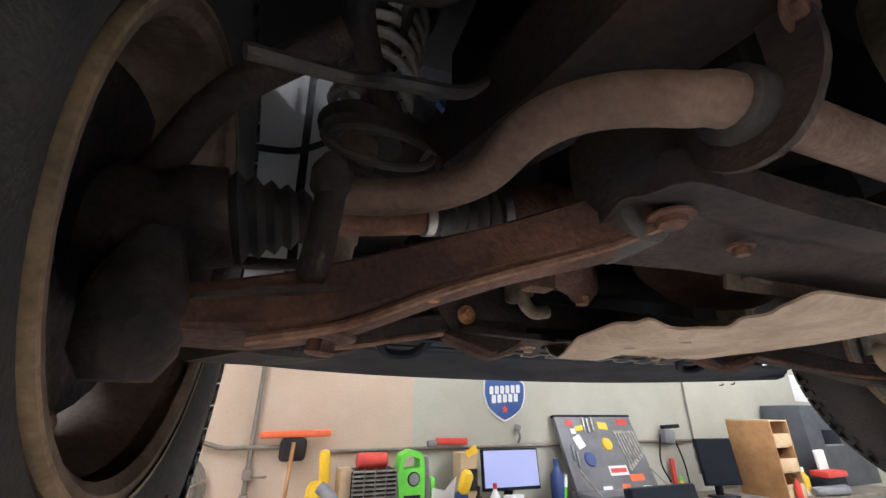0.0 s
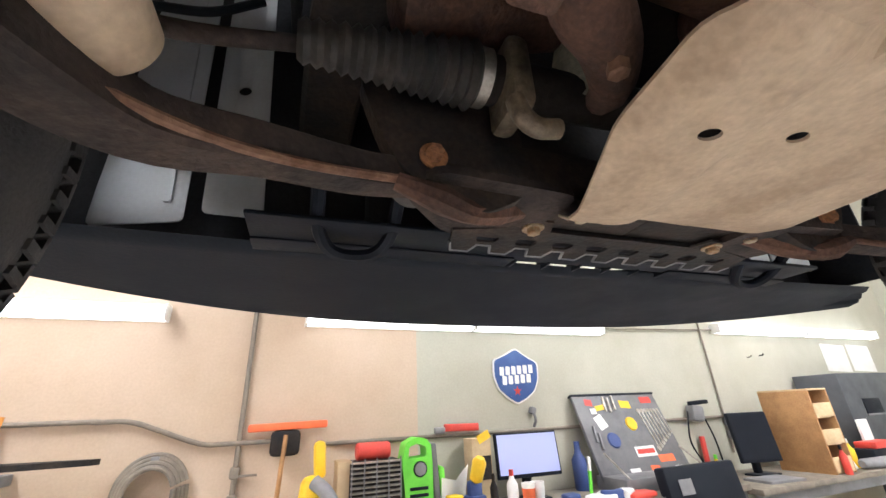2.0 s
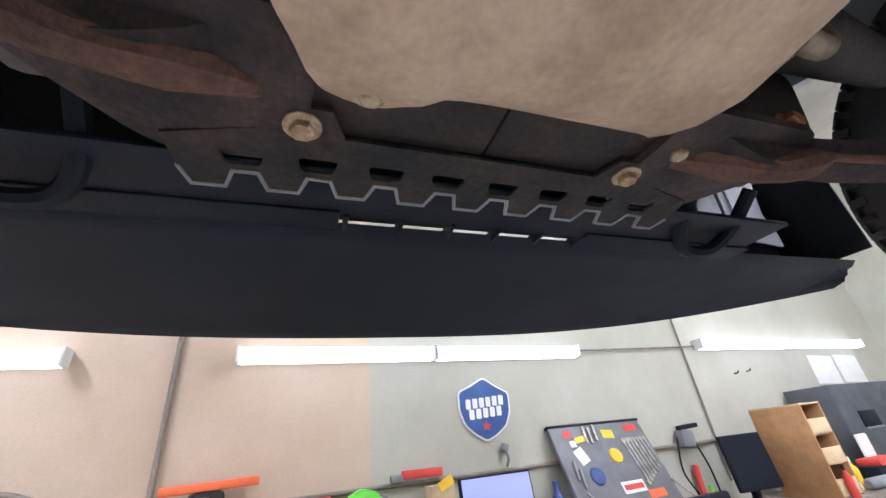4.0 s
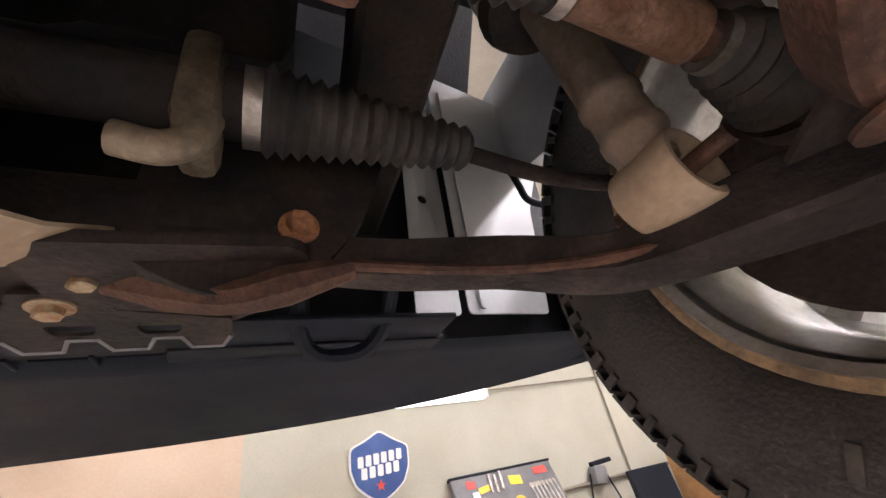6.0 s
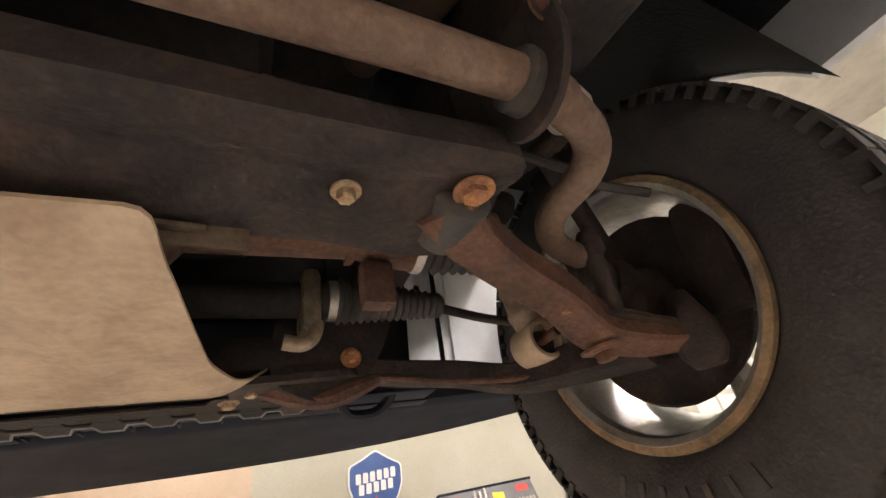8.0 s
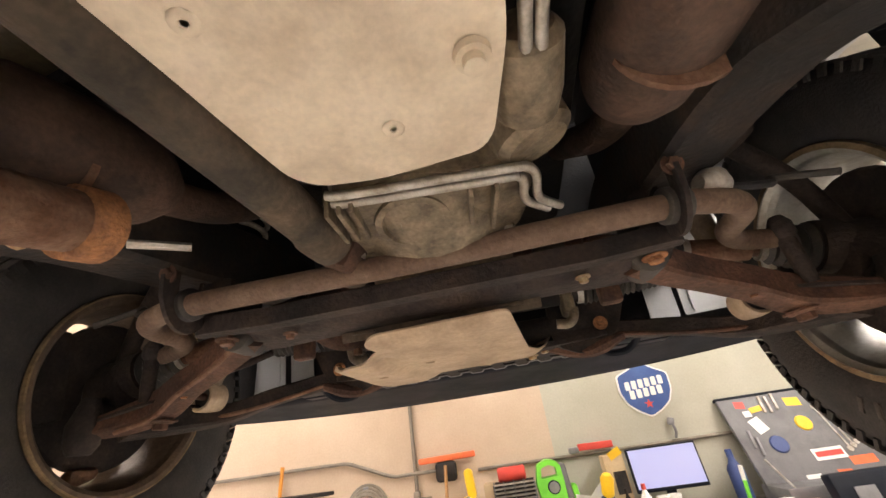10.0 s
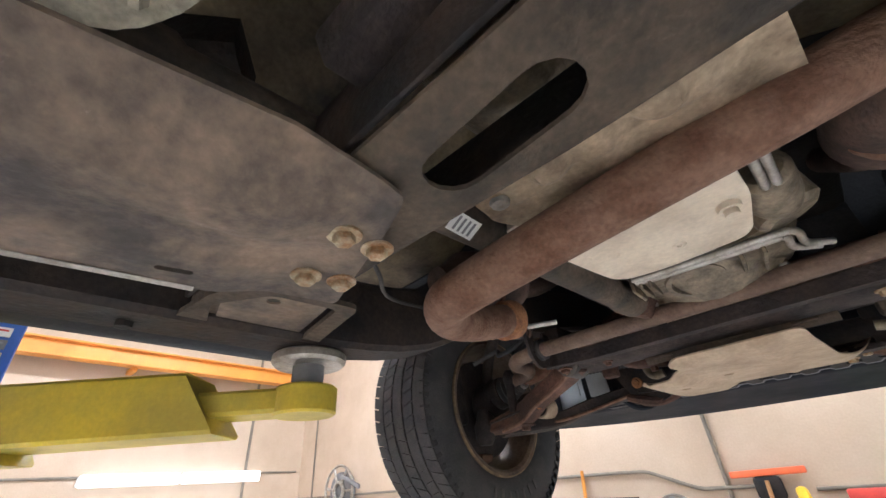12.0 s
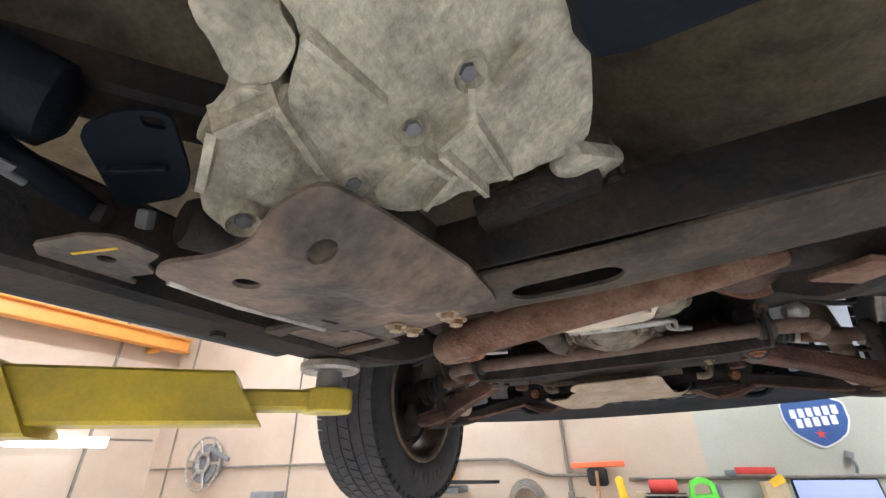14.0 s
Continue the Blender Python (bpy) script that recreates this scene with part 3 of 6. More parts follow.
bottle(-0.03, 3.2, 0.22, 0.028, DARK, "slim dark bottle on the bench", DARK)
bottle(0.09, 3.15, 0.24, 0.04, WHITE, "clear white spray bottle on the bench", RED)
bottle(0.90, 3.42, 0.36, 0.06, NAVY, "tall navy bottle behind the monitor", NAVY)
bottle(2.23, 3.2, 0.22, 0.035, YELLOW_P, "small yellow squeeze bottle", GREEN, 0.84)
bottle(3.86, 3.0, 0.26, 0.045, YELLOW_P, "yellow-filled clear bottle on the bench", WHITE, 0.84)
bottle(3.38, 2.82, 0.24, 0.03, RED, "red spray can beside the organiser", DARK, 0.84)
for x, y, mat in ((0.2, 3.12, WHITE), (0.285, 3.13, WHITE), (1.62, 3.05, WHITE)):
    ob = thing("cup", "white paper cup on the bench", "cup", "cups")
    part("wall", lathe([(0, 0.036), (0.15, 0.048), (0.152, 0.048), (0.152, 0.044), (0.02, 0.034)], (x, y, B), (0, 0, 1), 20), mat, ob)
    part("band", lathe([(0.03, 0.0395), (0.12, 0.0475), (0.12, 0.0465), (0.03, 0.0385)], (x, y, B), (0, 0, 1), 20), ORANGE_RED if x < 0.25 else WHITE, ob)
ob = thing("marker_pen", "white and green marker standing on the bench", "marker")
part("barrel", lathe([(0, 0.014), (0.16, 0.014)], (0.84, 3.25, B), (0.1, 0, 1), 12), GREEN, ob)
part("cap", lathe([(0.16, 0.015), (0.26, 0.015)], (0.84, 3.25, B), (0.1, 0, 1), 12), WHITE, ob)


def monitor(x0, x1, y, z0, z1, turn, face, label):
    ob = thing("monitor", label, "monitor", "monitors")
    c, w = (x0 + x1) / 2, x1 - x0
    m = Matrix.Translation((c, y, (z0 + z1) / 2)) @ Matrix.Rotation(radians(turn), 4, "Z") @ Matrix.Rotation(radians(-5), 4, "X")
    def put(name, size, at, mat, bevel, label=""):
        bm = box(size, at, bevel=bevel)
        bmesh.ops.transform(bm, matrix=m, verts=bm.verts)
        return part(name, bm, mat, ob, label)
    put("case", (w, 0.04, z1 - z0), (0, 0, 0), BLACK, 0.008, "black case")
    put("screen", (w - 0.028, 0.003, z1 - z0 - 0.04), (0, -0.0225, 0.006), face, 0.0, "screen")
    base = B if x0 < 2 else 0.84
    part("stand", box((0.07, 0.05, z0 - base + 0.1), (c, y + 0.05, (z0 + base + 0.1) / 2), bevel=0.01), BLACK, ob)
    part("foot", box((0.26, 0.18, 0.018), (c, y + 0.01, base + 0.009), bevel=0.006), BLACK, ob)


monitor(0.085, 0.63, 3.34, 1.03, 1.345, -3, SCREEN, "monitor with a plain pale-blue lit screen")
monitor(2.62, 3.06, 3.22, 0.95, 1.39, -12, BLACK, "dark switched-off monitor on the bench")
ob = thing("keyboard", "black keyboard lying before the monitor", "keyboard")
part("case", box((0.44, 0.14, 0.02), (0.36, 3.02, B + 0.010), bevel=0.006), BLACK, ob)
for r in range(4):
    part("key_row", box((0.41, 0.026, 0.008), (0.36, 2.97 + r * 0.034, B + 0.023), bevel=0.002), GREY, ob)
ob = thing("carton", "open tan carton with yellow notes behind the monitor", "carton")
part("box", box((0.16, 0.16, 0.44), (-0.02, 3.45, B + 0.22), bevel=0.004), TAN, ob)
part("note", box((0.11, 0.002, 0.06), (0.0, 3.366, 1.33), (0, -25, 0)), YELLOW_P, ob)
part("shadow_gap", box((0.10, 0.004, 0.16), (0.0, 3.367, 1.12)), DARK, ob)

# raised tool chest lid with stickers and spanners
ob = thing("tool_chest", "open charcoal tool chest with stickers and spanners on the lid", "tool chest")
lid = Matrix.Translation((1.51, 3.30, 0.93)) @ Matrix.Rotation(radians(-21.5), 4, "X")


def on_lid(name, bm, mat, label=""):
    bmesh.ops.transform(bm, matrix=lid, verts=bm.verts)
    return part(name, bm, mat, ob, label)


on_lid("lid", box((1.0, 0.035, 0.72), (0.01, 0, 0.36), bevel=0.006), BOARD, "charcoal lid")
on_lid("lid_edge", box((1.02, 0.05, 0.02), (0.01, 0, 0.722), bevel=0.004), BLACK)
for x, z, w, h, mat, r in ((0.08, 0.20, 0.23, 0.085, WHITE, 0), (-0.13, 0.05, 0.11, 0.05, WHITE, 0), (0.10, 0.06, 0.10, 0.045, ORANGE_RED, 4), (0.28, 0.13, 0.18, 0.06, ORANGE_RED, 0), (-0.33, 0.65, 0.08, 0.06, RED, 8),
                           (-0.22, 0.60, 0.11, 0.045, YELLOW_P, -8), (0.09, 0.62, 0.12, 0.07, YELLOW_P, 6), (0.37, 0.655, 0.14, 0.06, RED, 0), (-0.28, 0.47, 0.10, 0.12, WHITE, -20), (-0.31, 0.57, 0.06, 0.05, WHITE, 0)):
    on_lid("sticker", box((w, 0.002, h), (x, -0.0195, z), (0, r, 0)), mat)
    if mat is WHITE and w > 0.2:
        on_lid("sticker_bars", box((w * 0.85, 0.002, h * 0.45), (x, -0.022, z)), RED)
for x, z, r, mat in ((0.06, 0.44, 0.062, YELLOW_P), (-0.22, 0.31, 0.068, NAVY)):
    bm = lathe([(0, r), (0.012, r * 0.9), (0.014, r * 0.5)], (x, -0.019, z), (0, -1, 0), 22)
    on_lid("tape_roll", bm, mat)
for i in range(7):
    L = 0.34 - 0.022 * i
    x = 0.20 + i * 0.04
    bm = box((0.013, 0.008, L), (x + 0.03, -0.024, 0.55 - L / 2), (0, -6, 0), bevel=0.003)
    for z in (0.55, 0.55 - L):
        lathe([(0, 0.022 - 0.0012 * i), (0.009, 0.022 - 0.0012 * i)], (x + (0.045 if z < 0.5 else 0.015), -0.019, z), (0, -1, 0), 10, bm)
    on_lid("spanner", bm, BARE, "chrome spanner")
for x, z in ((-0.16, 0.66), (-0.11, 0.65), (-0.05, 0.67), (-0.40, 0.40), (-0.37, 0.34)):
    on_lid("hanging_tool", box((0.022, 0.02, 0.14), (x, -0.028, z - 0.03), (0, 8, 0), bevel=0.006), GREY if x < -0.3 else BARE)
part("base", box((1.0, 0.34, 0.10), (1.52, 3.22, B + 0.05), bevel=0.01), BOARD, ob)
for x in (1.08, 1.95):
    part("stay", tube([(x, 3.06, B + 0.09), (x + 0.02, 3.33, 1.14)], 0.008, 8, 1), BARE, ob)

ob = thing("tool_case", "black plastic tool case with a grey badge", "case")
part("shell", box((0.76, 0.10, 0.30), (1.56, 2.87, B + 0.15 - 0.15), (-8, 0, 0), bevel=0.02), BLACK, ob)
ob.location.z = 0.035
ob.location.y = -0.005
part("badge", box((0.13, 0.004, 0.10), (1.35, 2.815, B + 0.02), (-8, 0, 0), bevel=0.004), GREY, ob)
part("ridge", box((0.70, 0.012, 0.03), (1.56, 2.822, B - 0.06), (-8, 0, 0), bevel=0.004), GREY, ob)
for i, (x, y, w, d, h, mat, r) in enumerate(((0.72, 2.98, 0.22, 0.16, 0.05, WHITE, 20), (0.80, 2.97, 0.16, 0.06, 0.07, NAVY, -15), (1.02, 2.95, 0.26, 0.14, 0.04, RED, 8), (0.93, 2.98, 0.14, 0.1, 0.06, WHITE, 30),
                                             (1.05, 3.08, 0.3, 0.16, 0.03, TAN, -6), (0.55, 3.12, 0.12, 0.09, 0.05, NAVY, 0))):
    o = thing("shop_rag" if i < 4 else "small_box", "crumpled %s shop rag on the bench" % ("white" if mat is WHITE else "blue" if mat is NAVY else "red") if i < 4 else "low flat box on the bench", "rag" if i < 4 else "box")
    bm = box((w, d, h), (x, y, B + h / 2), (0, 0, r), bevel=0.015)
    bmesh.ops.subdivide_edges(bm, edges=bm.edges[:], cuts=2, use_grid_fill=True)
    bm.normal_update()
    part("cloth" if i < 4 else "carton", lumpy(bm, 0.014 if i < 4 else 0.002, 16, i), mat, o)

# grinder on the wall and small hanging tools
ob = thing("caulking_gun", "black caulking gun hanging on the wall pipe", "tool")
part("bar", box((0.26, 0.05, 0.04), (2.60, FRONT - 0.08, 1.50), (0, -3, 0), bevel=0.01), BLACK, ob)
part("body", lumpy(box((0.16, 0.1, 0.16), (2.54, FRONT - 0.07, 1.40), (0, 8, 0), bevel=0.03), 0.01, 10), GREY, ob)
part("cord", tube([(2.46, FRONT - 0.05, 1.42), (2.40, FRONT - 0.05, 1.15), (2.50, FRONT - 0.05, 0.95)], 0.008, 8), BLACK, ob)
part("cord", tube([(2.66, FRONT - 0.05, 1.40), (2.75, FRONT - 0.05, 1.15), (2.78, FRONT - 0.05, 0.92)], 0.008, 8), BLACK, ob)
ob = thing("red_bar", "red steel bar standing against the wall", "bar")
part("bar", box((0.05, 0.03, 0.34), (2.56, FRONT - 0.05, 1.01), (0, 2, 0), bevel=0.006), RED, ob)
for z in (1.30, 1.17):
    ob = thing("pipe_valve", "small fitting on the thin conduit", "valve", "pipe valves")
    part("body", box((0.05, 0.05, 0.08), (3.03, FRONT - 0.03, z), bevel=0.012), GREY, ob)

# plywood organiser
ob = thing("drawer_organiser", "plywood organiser with three open pigeonholes", "organiser")
X0, X1, Y0, Y1, Z1 = 3.28, 3.58, 2.86, 3.32, 1.565
part("side", box((0.018, Y1 - Y0, Z1 - 0.84), (X0, (Y0 + Y1) / 2, (Z1 + 0.84) / 2), bevel=0.002), WOOD, ob, "brown plywood side")
part("side", box((0.018, Y1 - Y0, Z1 - 0.84), (X1, (Y0 + Y1) / 2, (Z1 + 0.84) / 2), bevel=0.002), WOOD, ob)
part("back", box((X1 - X0, 0.012, Z1 - 0.84), ((X0 + X1) / 2, Y1, (Z1 + 0.84) / 2)), WOOD, ob)
part("top", box((X1 - X0 + 0.018, Y1 - Y0, 0.016), ((X0 + X1) / 2, (Y0 + Y1) / 2, Z1 + 0.008), bevel=0.002), WOOD_PALE, ob, "pale top board")
for i in range(3):
    part("drawer_front", box((X1 - X0 - 0.02, 0.016, 0.125), ((X0 + X1) / 2, Y0 + 0.006, Z1 - 0.18 - i * 0.235), bevel=0.002), WOOD_PALE, ob, "pale wooden front")
    part("shelf", box((X1 - X0 - 0.02, Y1 - Y0 - 0.04, 0.012), ((X0 + X1) / 2, (Y0 + Y1) / 2 + 0.01, Z1 - 0.25 - i * 0.235)), WOOD_PALE, ob)

# dark cabinet and clutter at the far end of the bench
ob = thing("steel_cabinet", "dark grey steel cabinet with a recessed slot", "cabinet")
part("body", box((1.3, 0.45, 0.90), (5.03, 3.33, 0.84 + 0.45), bevel=0.01), SLATE, ob)
part("recess", box((0.34, 0.012, 0.16), (4.86, 3.10, 1.38), bevel=0.004), BLACK, ob)
part("lip", box((0.38, 0.02, 0.02), (4.86, 3.098, 1.29), bevel=0.003), GREY, ob)
for x, y, w, d, h, mat, lab in ((4.25, 2.95, 0.42, 0.18, 0.06, RED, "red tray with tools"), (4.20, 2.97, 0.44, 0.2, 0.16, BLACK, "black parts tray"), (4.32, 3.02, 0.2, 0.03, 0.42, WHITE, "white paper pad standing up")):
    o = thing("parts_tray" if mat is not WHITE else "paper_pad", lab + " on the bench", "tray" if mat is not WHITE else "paper")
    z = 0.84 if mat is not RED else 1.0
    part("body", box((w, d, h), (x, y, z + h / 2), (0, 0, 3), bevel=0.01), mat, o)
ob = thing("paper_sheet", "loose white paper sheet leaning by the organiser", "paper")
part("sheet", sheet([(-0.10, -0.10), (0.10, -0.12), (0.04, 0.2), (-0.12, 0.22)], (), 0.001, lambda x, y: (3.72 + x, 2.98 + 0.3 * y, 0.945 + y), 4), WHITE, ob)
ob = thing("grip_roll", "dark tool roll lying on the bench", "tool roll")
part("roll", lumpy(lathe([(0, 0.03), (0.02, 0.045), (0.5, 0.05), (0.52, 0.03)], (3.75, 2.88, 0.89), (1, -0.1, 0), 16), 0.008, 12), GREY, ob)
ob = thing("laptop", "flat dark laptop lying on the bench", "laptop")
part("base", box((0.40, 0.26, 0.022), (2.62, 3.0, 0.84 + 0.011), (0, 0, -6), bevel=0.004), GREY, ob)
for x in (4.05, 4.4):
    ob = thing("wall_paper", "white notice paper pinned to the wall", "paper")
    part("sheet", box((0.55, 0.003, 0.36), (x * 1.75 - 1.5, FRONT - 0.003, 1.98), (0, 2, 0)), WHITE, ob)
for x, z in ((3.75, 1.98), (3.98, 2.0)):
    ob = thing("wall_nail", "small dark hook on the wall", "hook")
    part("hook", tube([(x, FRONT, z), (x, FRONT - 0.04, z), (x + 0.01, FRONT - 0.05, z + 0.02)], 0.007, 6), DARK, ob)
ob = thing("shop_stool", "grey-blue padded stool back before the bench", "stool")
part("backrest", lumpy(box((0.55, 0.09, 0.40), (2.85, 2.35, 0.58), (-8, 0, 0), bevel=0.04), 0.006, 6), BLUE_CLOTH, ob)
part("seat", box((0.5, 0.45, 0.09), (2.85, 2.12, 0.46), bevel=0.035), BLUE_CLOTH, ob)
part("post", lathe([(0, 0.2), (0.03, 0.18), (0.04, 0.03), (0.42, 0.03)], (2.85, 2.12, 0), (0, 0, 1), 20), BARE, ob)
# dark shelf blade on the cream wall
ob = thing("bracket_shelf", "dark flat tool rack sticking out from the wall", "rack")
part("blade", sheet([(-0.55, -0.14), (0.30, -0.05), (0.33, 0.0), (-0.55, 0.24)], (), 0.03, lambda x, y: (-2.72 + x, FRONT - 0.27 + y, 1.33)), DARK, ob)
part("lower", box((0.30, 0.3, 0.06), (-3.0, FRONT - 0.16, 1.27), bevel=0.01), GREY, ob)
part("stem", tube([(-2.98, FRONT - 0.05, 1.60), (-3.0, FRONT - 0.05, 1.34)], 0.018, 8, 1), ORANGE, ob, "orange painted stem")

ob = thing("wall_cabinet", "small grey steel box standing by the cream wall", "box")
part("case", box((0.42, 0.2, 0.34), (-5.75, FRONT - 0.11, 1.08), bevel=0.01), GREY, ob)
part("stand", box((0.36, 0.16, 0.91), (-5.75, FRONT - 0.11, 0.455), bevel=0.01), GREY, ob)


# ---- the pickup truck on the lift ----
truck = thing("pickup_truck", "dusty rusty-bottomed pickup truck raised on a two-post lift", "truck", m=pose(CENTRE[0], CENTRE[1], 0, 0, 0, TURN))

# body: floor, rockers, inner fenders, bumper
body = part("body", sheet(rounded([(-1.0, -4.6), (1.0, -4.6), (1.0, -0.9), (-1.0, -0.9)], 0.05), (), 0.02,
                          lambda x, y: (x, y, 2.06 + 0.16 * math.exp(-(x / 0.3) ** 4) + 0.012 * math.sin(y * 14)), 14), FLOORPAN, truck, "dull beige floor pan")
part("firewall", box((2.20, 0.03, 0.7), (0, -0.915, 2.40)), UNDER, body)
# hood is out of view; its open tilt is assumed, to light the wings
part("hood", box((2.2, 1.3, 0.03), (0, 0.247, 3.28), (-55, 0, 0), bevel=0.01), UNDER, body, "unseen hood, tilted open to let light onto the wings")
# added plate, stops light falling through the middle of the engine bay
part("bay_light_block", box((1.24, 1.20, 0.04), (0, -0.33, 2.80), bevel=0.01), UNDER, body)
part("cab_roof", box((1.86, 3.7, 0.03), (0, -2.75, 2.90)), BODY, body)
for s in (-1, 1):
    part("rocker_panel", box((0.10, 3.2, 0.19), (s * 0.965, -2.6, 1.985), bevel=0.03), UNDER, body, "dark lower rocker panel")
    part("side_panel", box((0.03, 3.7, 0.8), (s * 0.985, -2.75, 2.48), bevel=0.01), BODY, body)
    # added plate over the wheel, closes a light leak from above
    part("wheel_top_block", box((0.48, 1.05, 0.02), (s * 0.86, -0.40, 2.765)), UNDER, body)
    # fender with a wheel arch
    out = [(0.16, 2.30), (0.6, 2.4), (0.66, 2.74), (-0.9, 2.74), (-0.9, 2.07)]
    arch = [(-0.265 + 0.45 * math.cos(a), 1.875 + 0.45 * math.sin(a)) for a in np.linspace(math.pi - 0.45, 1.0, 15)]
    bm = bmesh.new()
    vs = [bm.verts.new((s * 1.10, y, z)) for y, z in out + arch]
    f = bm.faces.new(vs)
    made = bmesh.ops.extrude_face_region(bm, geom=[f])
    for v in made["geom"]:
        if isinstance(v, bmesh.types.BMVert):
            v.co.x -= s * 0.03
    part("fender", bm, BODY, body, "silver painted fender")
    # liner over the wheel
    bm = bmesh.new()
    pts = [(-0.265 + 0.455 * math.cos(a), 1.875 + 0.455 * math.sin(a)) for a in np.linspace(math.pi - 0.35, 1.15, 14)]
    rows = [[bm.verts.new((s * x, y, z)) for y, z in pts] for x in (0.64, 0.85, 1.07)]
    for a, b in zip(rows, rows[1:]):
        for k in range(len(pts) - 1):
            bm.faces.new((a[k], a[k + 1], b[k + 1], b[k]))
    bmesh.ops.solidify(bm, geom=bm.faces[:], thickness=0.006)
    part("fender_skirt", box((0.012, 0.50, 0.50), (s * 1.075, -0.665, 2.465), bevel=0.004), UNDER, body)
    part("wheel_liner", bm, UNDER, body, "dark moulded wheel-arch liner")
    # dark splash panel with the bright inner wing in front of it
    def wing(points, holes=(), lift=0.0, thick=0.004, s=s):
        bm = sheet(rounded(points, 0.012), holes, thick, None, 0)
        for v in bm.verts:
            x, z, d = v.co.x, v.co.y, v.co.z
            v.co = Vector((s * x, 0.300 + 0.16 * (x - 0.64) + 0.02 * math.sin((z - 1.86) * 5) + lift + d, z))
        return bm
    part("splash_panel", wing([(0.42, 1.80), (1.16, 1.80), (1.24, 2.72), (0.42, 2.72)], (), 0.06), UNDER, body, "dark moulded splash panel")
    if s > 0:
        # small added panel, hides the bright room past the wing's edge
        part("side_light_block", box((0.008, 0.20, 0.30), (s * 1.115, 0.35, 1.985), (0, 0, s * 6), bevel=0.002), UNDER, body)
    else:
        # larger added panel, keeps side light off the left wing
        part("side_light_block", box((0.008, 0.42, 0.62), (s * 1.115, 0.19, 2.09), (0, 0, s * 6), bevel=0.002), UNDER, body)
    part("inner_wing", wing([(0.768, 1.872), (1.01, 1.886), (1.03, 1.95), (1.01, 1.99), (1.075, 2.12), (1.10, 2.24), (1.17, 2.38), (1.19, 2.66), (0.80, 2.66)] if s > 0 else
                            [(0.775, 1.848), (0.925, 1.835), (0.93, 1.93), (0.92, 2.40), (0.94, 2.66), (0.80, 2.66)]), BODY, body, "bare silver inner wing panel")
    part("inner_wing_strip", wing([(0.64, 1.858), (0.748, 1.868), (0.778, 2.64), (0.69, 2.64)], [ring_of((0.716, 2.178, 0.013, 0.013), 12)]), BODY, body, "silver wing strip with a bolt hole")
    part("inner_wing_fold", wing([(0.80, 1.885), (0.815, 1.885), (0.845, 2.60), (0.83, 2.60)], (), -0.008, 0.006), BODY, body)
    part("wing_hose", tube([(s * 0.70, 0.28, 2.40), (s * 0.80, 0.285, 2.335), (s * 0.92, 0.295, 2.325), (s * 0.985, 0.305, 2.305), (s * 1.01, 0.31, 2.25), (s * 1.03, 0.315, 2.205), (s * 1.10, 0.32, 2.195)], 0.010, 8), BLACK, body, "black rubber hose")
    # added dark panel, tall enough to block the lit room above
    part("wing_side_block", box((0.012, 0.9, 0.62), (s * 0.62, -0.2, 2.56), bevel=0.004), UNDER, body)

# front bumper and valance
bm = bmesh.new()
rows = []
for x in np.linspace(-1.11, 1.11, 33):
    k = abs(x) / 1.11
    yl, zl = 0.74 - 0.36 * k ** 3, 1.757 + 0.012 * k ** 2
    yi = 0.300
    prof = [(yi, zl + 0.035), (yi + 0.02, zl + 0.03), (yl - 0.05, zl + 0.008), (yl - 0.02, zl), (yl, zl + 0.008), (yl + 0.05, zl + 0.08), (yl + 0.06, zl + 0.22)]
    back = [(y - 0.012, z + 0.012) for y, z in prof[::-1]]
    rows.append([bm.verts.new((x, y, z)) for y, z in prof + back])
for a, b in zip(rows, rows[1:]):
    for k in range(len(a)):
        bm.faces.new((a[k], a[k - 1], b[k - 1], b[k]))
bm.faces.new(rows[0])
bm.faces.new(rows[-1][::-1])
bumper = part("front_bumper", bm, BLACK, truck, "black plastic front bumper valance")
part("air_dam", box((1.3, 0.105, 0.008), (0, 0.217, 1.804), bevel=0.002), BLACK, bumper)
part("slit_cover", box((0.5, 0.06, 0.008), (-0.40, 0.28, 1.800), bevel=0.002), BLACK, bumper)
part("slit_cover", box((0.4, 0.06, 0.008), (0.46, 0.28, 1.800), bevel=0.002), BLACK, bumper)
for x in np.linspace(-0.14, 0.26, 6):
    part("rib", box((0.006, 0.05, 0.02), (x, 0.285, 1.806), bevel=0.002), BLACK, bumper)
for s in (-1, 1):
    part("bracket", tube([(s * 0.545, 0.14, 1.85), (s * 0.54, 0.20, 1.80), (s * 0.51, 0.235, 1.775), (s * 0.45, 0.235, 1.775), (s * 0.42, 0.20, 1.80), (s * 0.415, 0.14, 1.85)], 0.012, 8), BLACK, bumper, "black tow hook")
part("radiator", box((1.0, 0.06, 0.7), (0, 0.36, 2.35), bevel=0.01), DARK, truck, "dark radiator core")
part("grille_bar", box((1.7, 0.06, 0.35), (0, 0.76, 2.4), bevel=0.03), BLACK, bumper)

